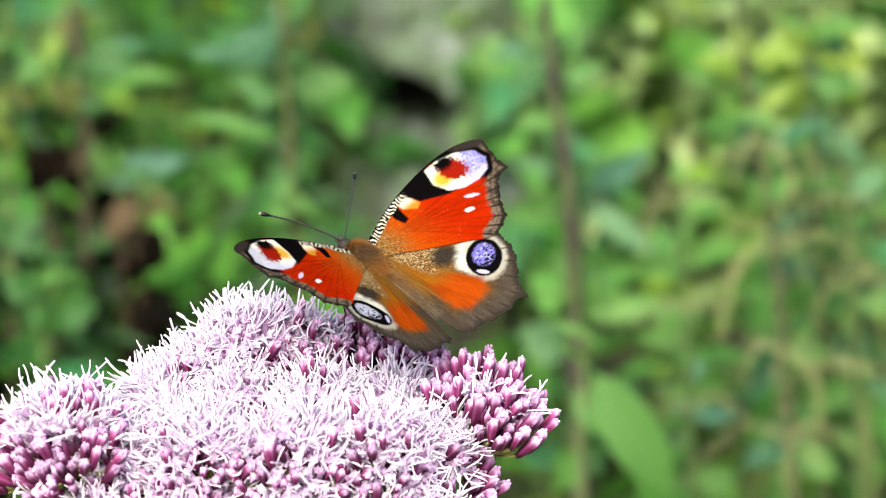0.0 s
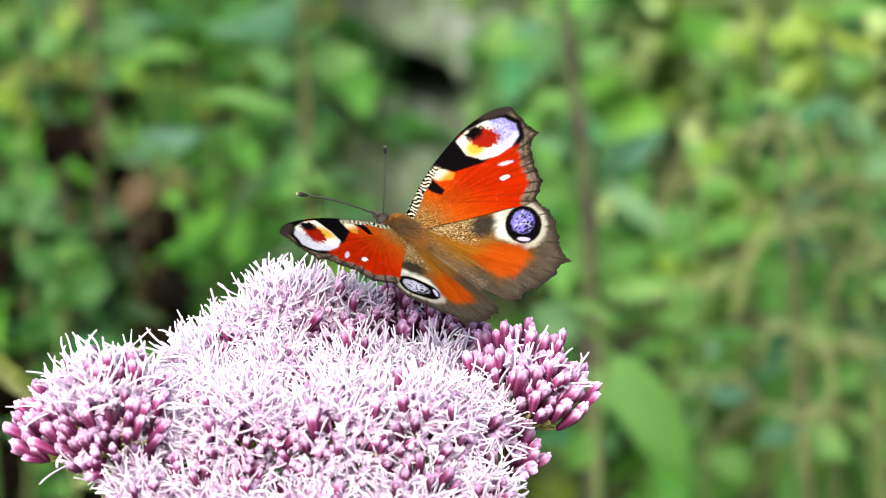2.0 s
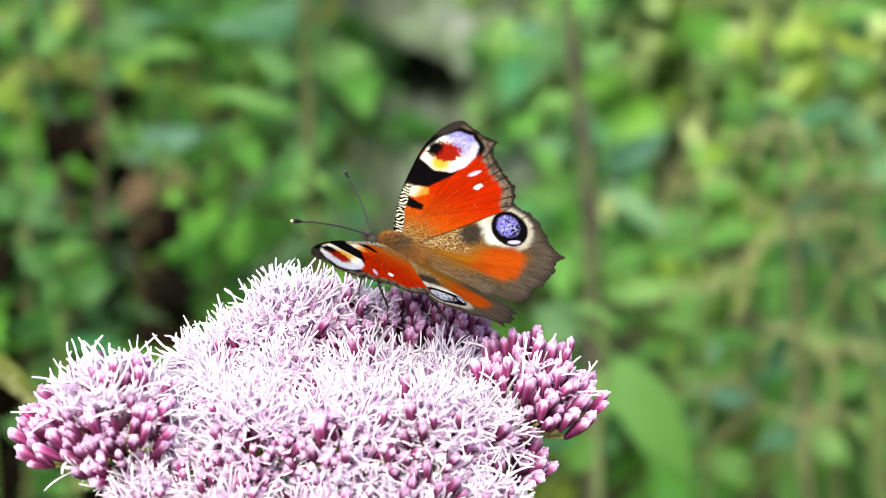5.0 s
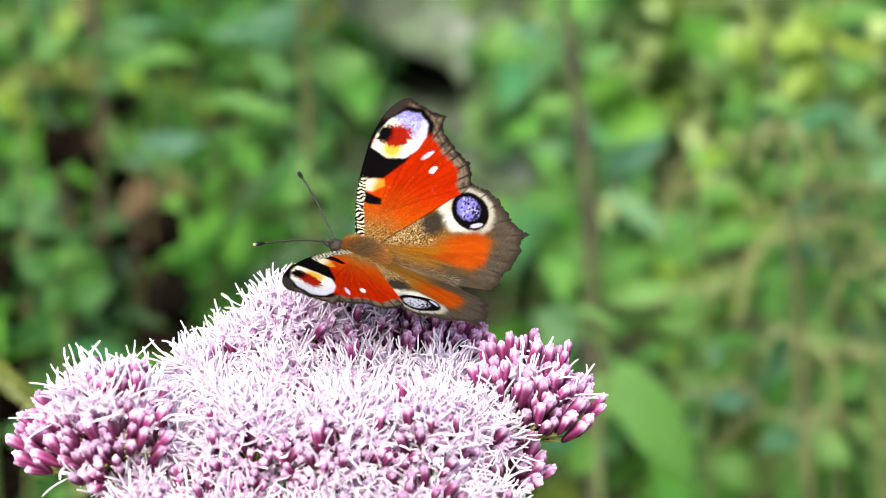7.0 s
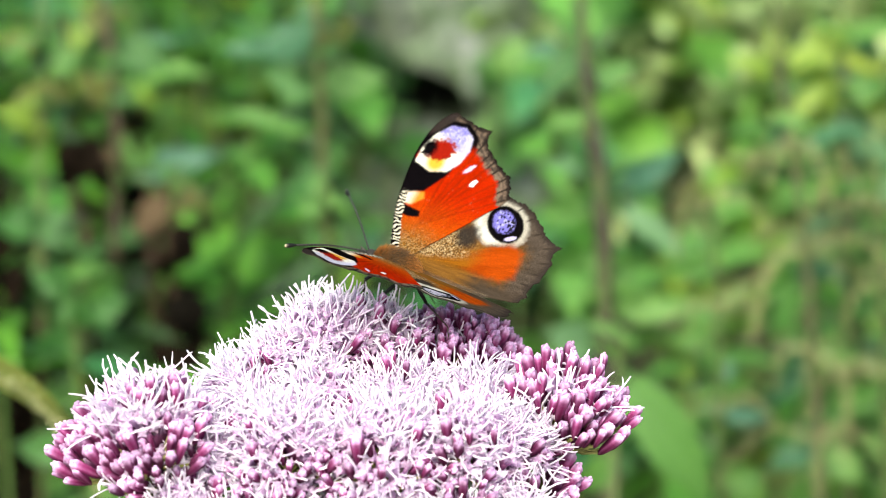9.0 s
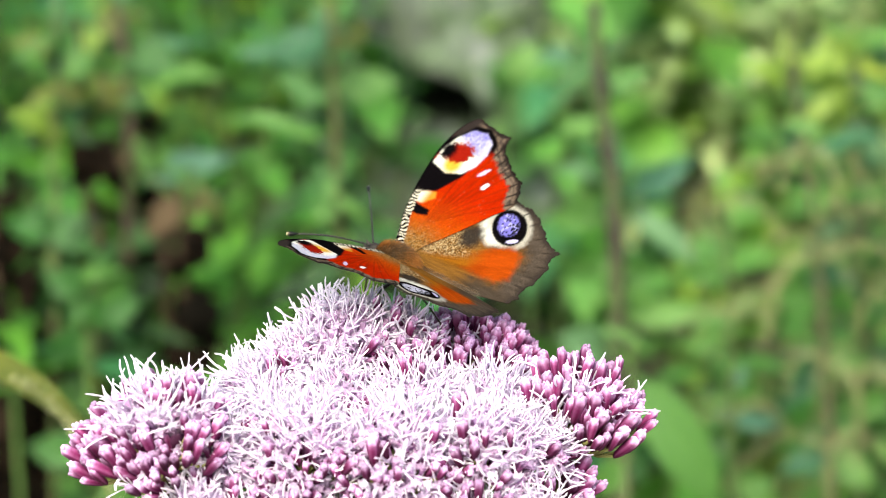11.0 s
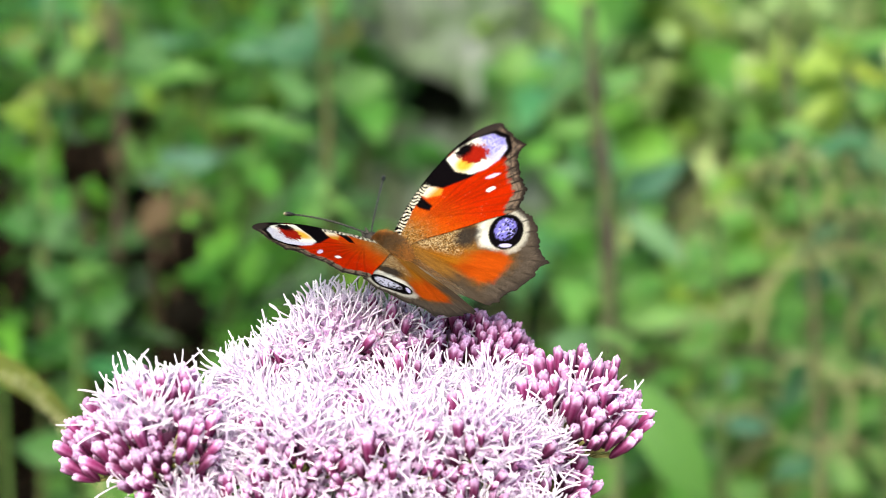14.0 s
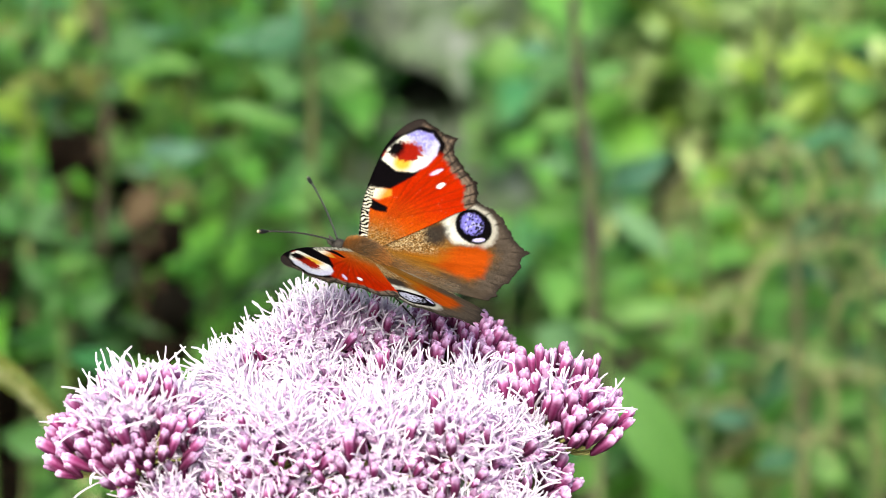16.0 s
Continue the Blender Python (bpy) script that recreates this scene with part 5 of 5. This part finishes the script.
        b.tube([mm(*foot), (mm(*foot) + mm(*toe)) / 2 + mm(0.3, 0, 0.2), mm(*toe)], [0.00016, 0.00014, 0.00010], 5, (0.05, 0.035, 0.028))
        part("leg", b.mesh("leg"), CHITIN, thing, "thin black jointed leg")
    # fur on the thorax and along the wing roots
    b = Build()
    for i in range(6500):
        a, c = math.acos(rnd.uniform(-1, 1)), rnd.uniform(0.0, math.pi)
        n = Vector((math.cos(a), math.sin(a) * math.cos(c), math.sin(a) * math.sin(c)))
        p = Vector((CX + 4.8 * n.x, CY + 2.6 * n.y, CZ + 2.5 * n.z))
        top = max(0.0, n.z) * max(0.0, 1 - abs(n.x) * 1.3)
        tone = lerp3(rnd.choice(((0.340, 0.130, 0.022), (0.200, 0.078, 0.015), (0.070, 0.030, 0.009))), (0.052, 0.036, 0.020), min(1.0, 1.5 * top) * rnd.uniform(0.5, 1.0))
        hair_tuft(b, rnd, p, n * 0.75 + Vector((-0.8, 0, 0.15)), rnd.uniform(1.0, 2.1), tone, 0.030)
    for i in range(5200):
        x = rnd.uniform(-11, 6)
        y = rnd.gauss(0.3, 1.5)
        tone = lerp3(rnd.choice(((0.165, 0.072, 0.014), (0.090, 0.040, 0.009), (0.035, 0.020, 0.009))), rnd.choice(((0.030, 0.024, 0.019), (0.095, 0.072, 0.050))), min(1, max(0, (2 - x) / 14 + rnd.uniform(-0.25, 0.25))))
        hair_tuft(b, rnd, (x, y, 0.15 + 0.35 * abs(y - 0.4) - 0.1), (-1, 0.22 * (y - 0.3), 0.12), rnd.uniform(0.9, 2.0), tone, 0.026)
    part("fur", b.mesh("fur"), HAIR, thing, "rusty and grey-brown fur")["kind"] = "stuff"
    fore, hind = [], []
    for s in (-1, 1):
        fore.append(part("forewing", wing_mesh("forewing", FORE_OUT, FORE_EDGE, fore_color, s, 0.30, 0.0), WING, thing, "orange-red forewing with black patches and a blue-white eye spot"))
        hind.append(part("hindwing", wing_mesh("hindwing", HIND_OUT, HIND_EDGE, hind_color, s, 0.0, 0.0), WING, thing, "brown and rust hindwing with a black-ringed lilac eye spot"))
    tagged(thing, "peacock butterfly with open orange wings and eye spots", "butterfly")
    return thing, fore, hind


INSECT, FOREWINGS, HINDWINGS = butterfly()

# seconds, place, turn about x, y, z, and how far the wings are raised
BODY = (
    (0, 0.00745, 0.00465, 0.99206, -10.23, -27.21, 139.31, 21.77),
    (0.5, 0.00759, 0.00456, 0.99203, -10.58, -26.78, 139.21, 22.12),
    (1, 0.00737, 0.00464, 0.99200, -11.02, -26.80, 139.02, 22.36),
    (1.5, 0.00754, 0.00498, 0.99182, -13.71, -25.55, 142.10, 22.28),
    (2, 0.00757, 0.00525, 0.99179, -13.40, -25.40, 143.34, 21.67),
    (2.5, 0.00744, 0.00540, 0.99181, -14.70, -25.89, 145.12, 21.77),
    (3, 0.00764, 0.00578, 0.99156, -14.73, -26.06, 144.84, 22.48),
    (3.5, 0.00720, 0.00641, 0.99153, -16.73, -23.96, 150.43, 23.35),
    (4, 0.00643, 0.00696, 0.99097, -11.70, -19.82, 159.88, 19.54),
    (6.5, 0.00290, 0.00757, 0.99014, -13.38, -24.69, 160.46, 22.62),
    (7, -0.00032, 0.00893, 0.99101, -22.32, -17.67, 166.87, 22.88),
    (7.5, -0.00101, 0.00997, 0.99118, -18.15, -16.22, 160.54, 28.34),
    (8, -0.00121, 0.01085, 0.99061, -18.36, -16.62, 160.22, 29.60),
    (8.5, -0.00116, 0.01194, 0.99028, -18.96, -17.60, 161.08, 29.45),
    (9, -0.00144, 0.01338, 0.99008, -15.35, -15.42, 155.93, 29.58),
    (9.5, -0.00145, 0.01421, 0.98983, -14.35, -16.24, 153.54, 27.85),
    (12, -0.00729, 0.01488, 0.99163, -12.73, -14.45, 136.48, 26.50),
    (12.5, -0.00673, 0.01517, 0.99148, -11.03, -16.81, 133.50, 24.23),
    (13, -0.00655, 0.01489, 0.99175, -11.26, -17.44, 134.22, 24.40),
    (13.5, -0.00629, 0.01425, 0.99187, -11.85, -18.28, 133.33, 23.94),
    (14, -0.00662, 0.01347, 0.99202, -11.46, -16.93, 134.41, 24.90),
    (14.5, -0.00761, 0.01245, 0.99197, -18.13, -15.26, 151.50, 20.81),
    (15, -0.00686, 0.01191, 0.99135, -15.38, -17.44, 163.49, 20.86),
    (15.5, -0.00671, 0.01182, 0.99158, -15.87, -18.58, 162.95, 22.01),
    (16, -0.00663, 0.01185, 0.99156, -14.32, -19.00, 162.24, 21.88),
)


def motions():
    walk(INSECT, [(t, pose(x, y, z, rx, ry, rz)) for t, x, y, z, rx, ry, rz, up in BODY])
    for k, s in enumerate((-1, 1)):
        for wing in (FOREWINGS[k], HINDWINGS[k]):
            walk(wing, [(row[0], pose(0, 0, 0, s * row[7], 0, 0)) for row in BODY])


motions()
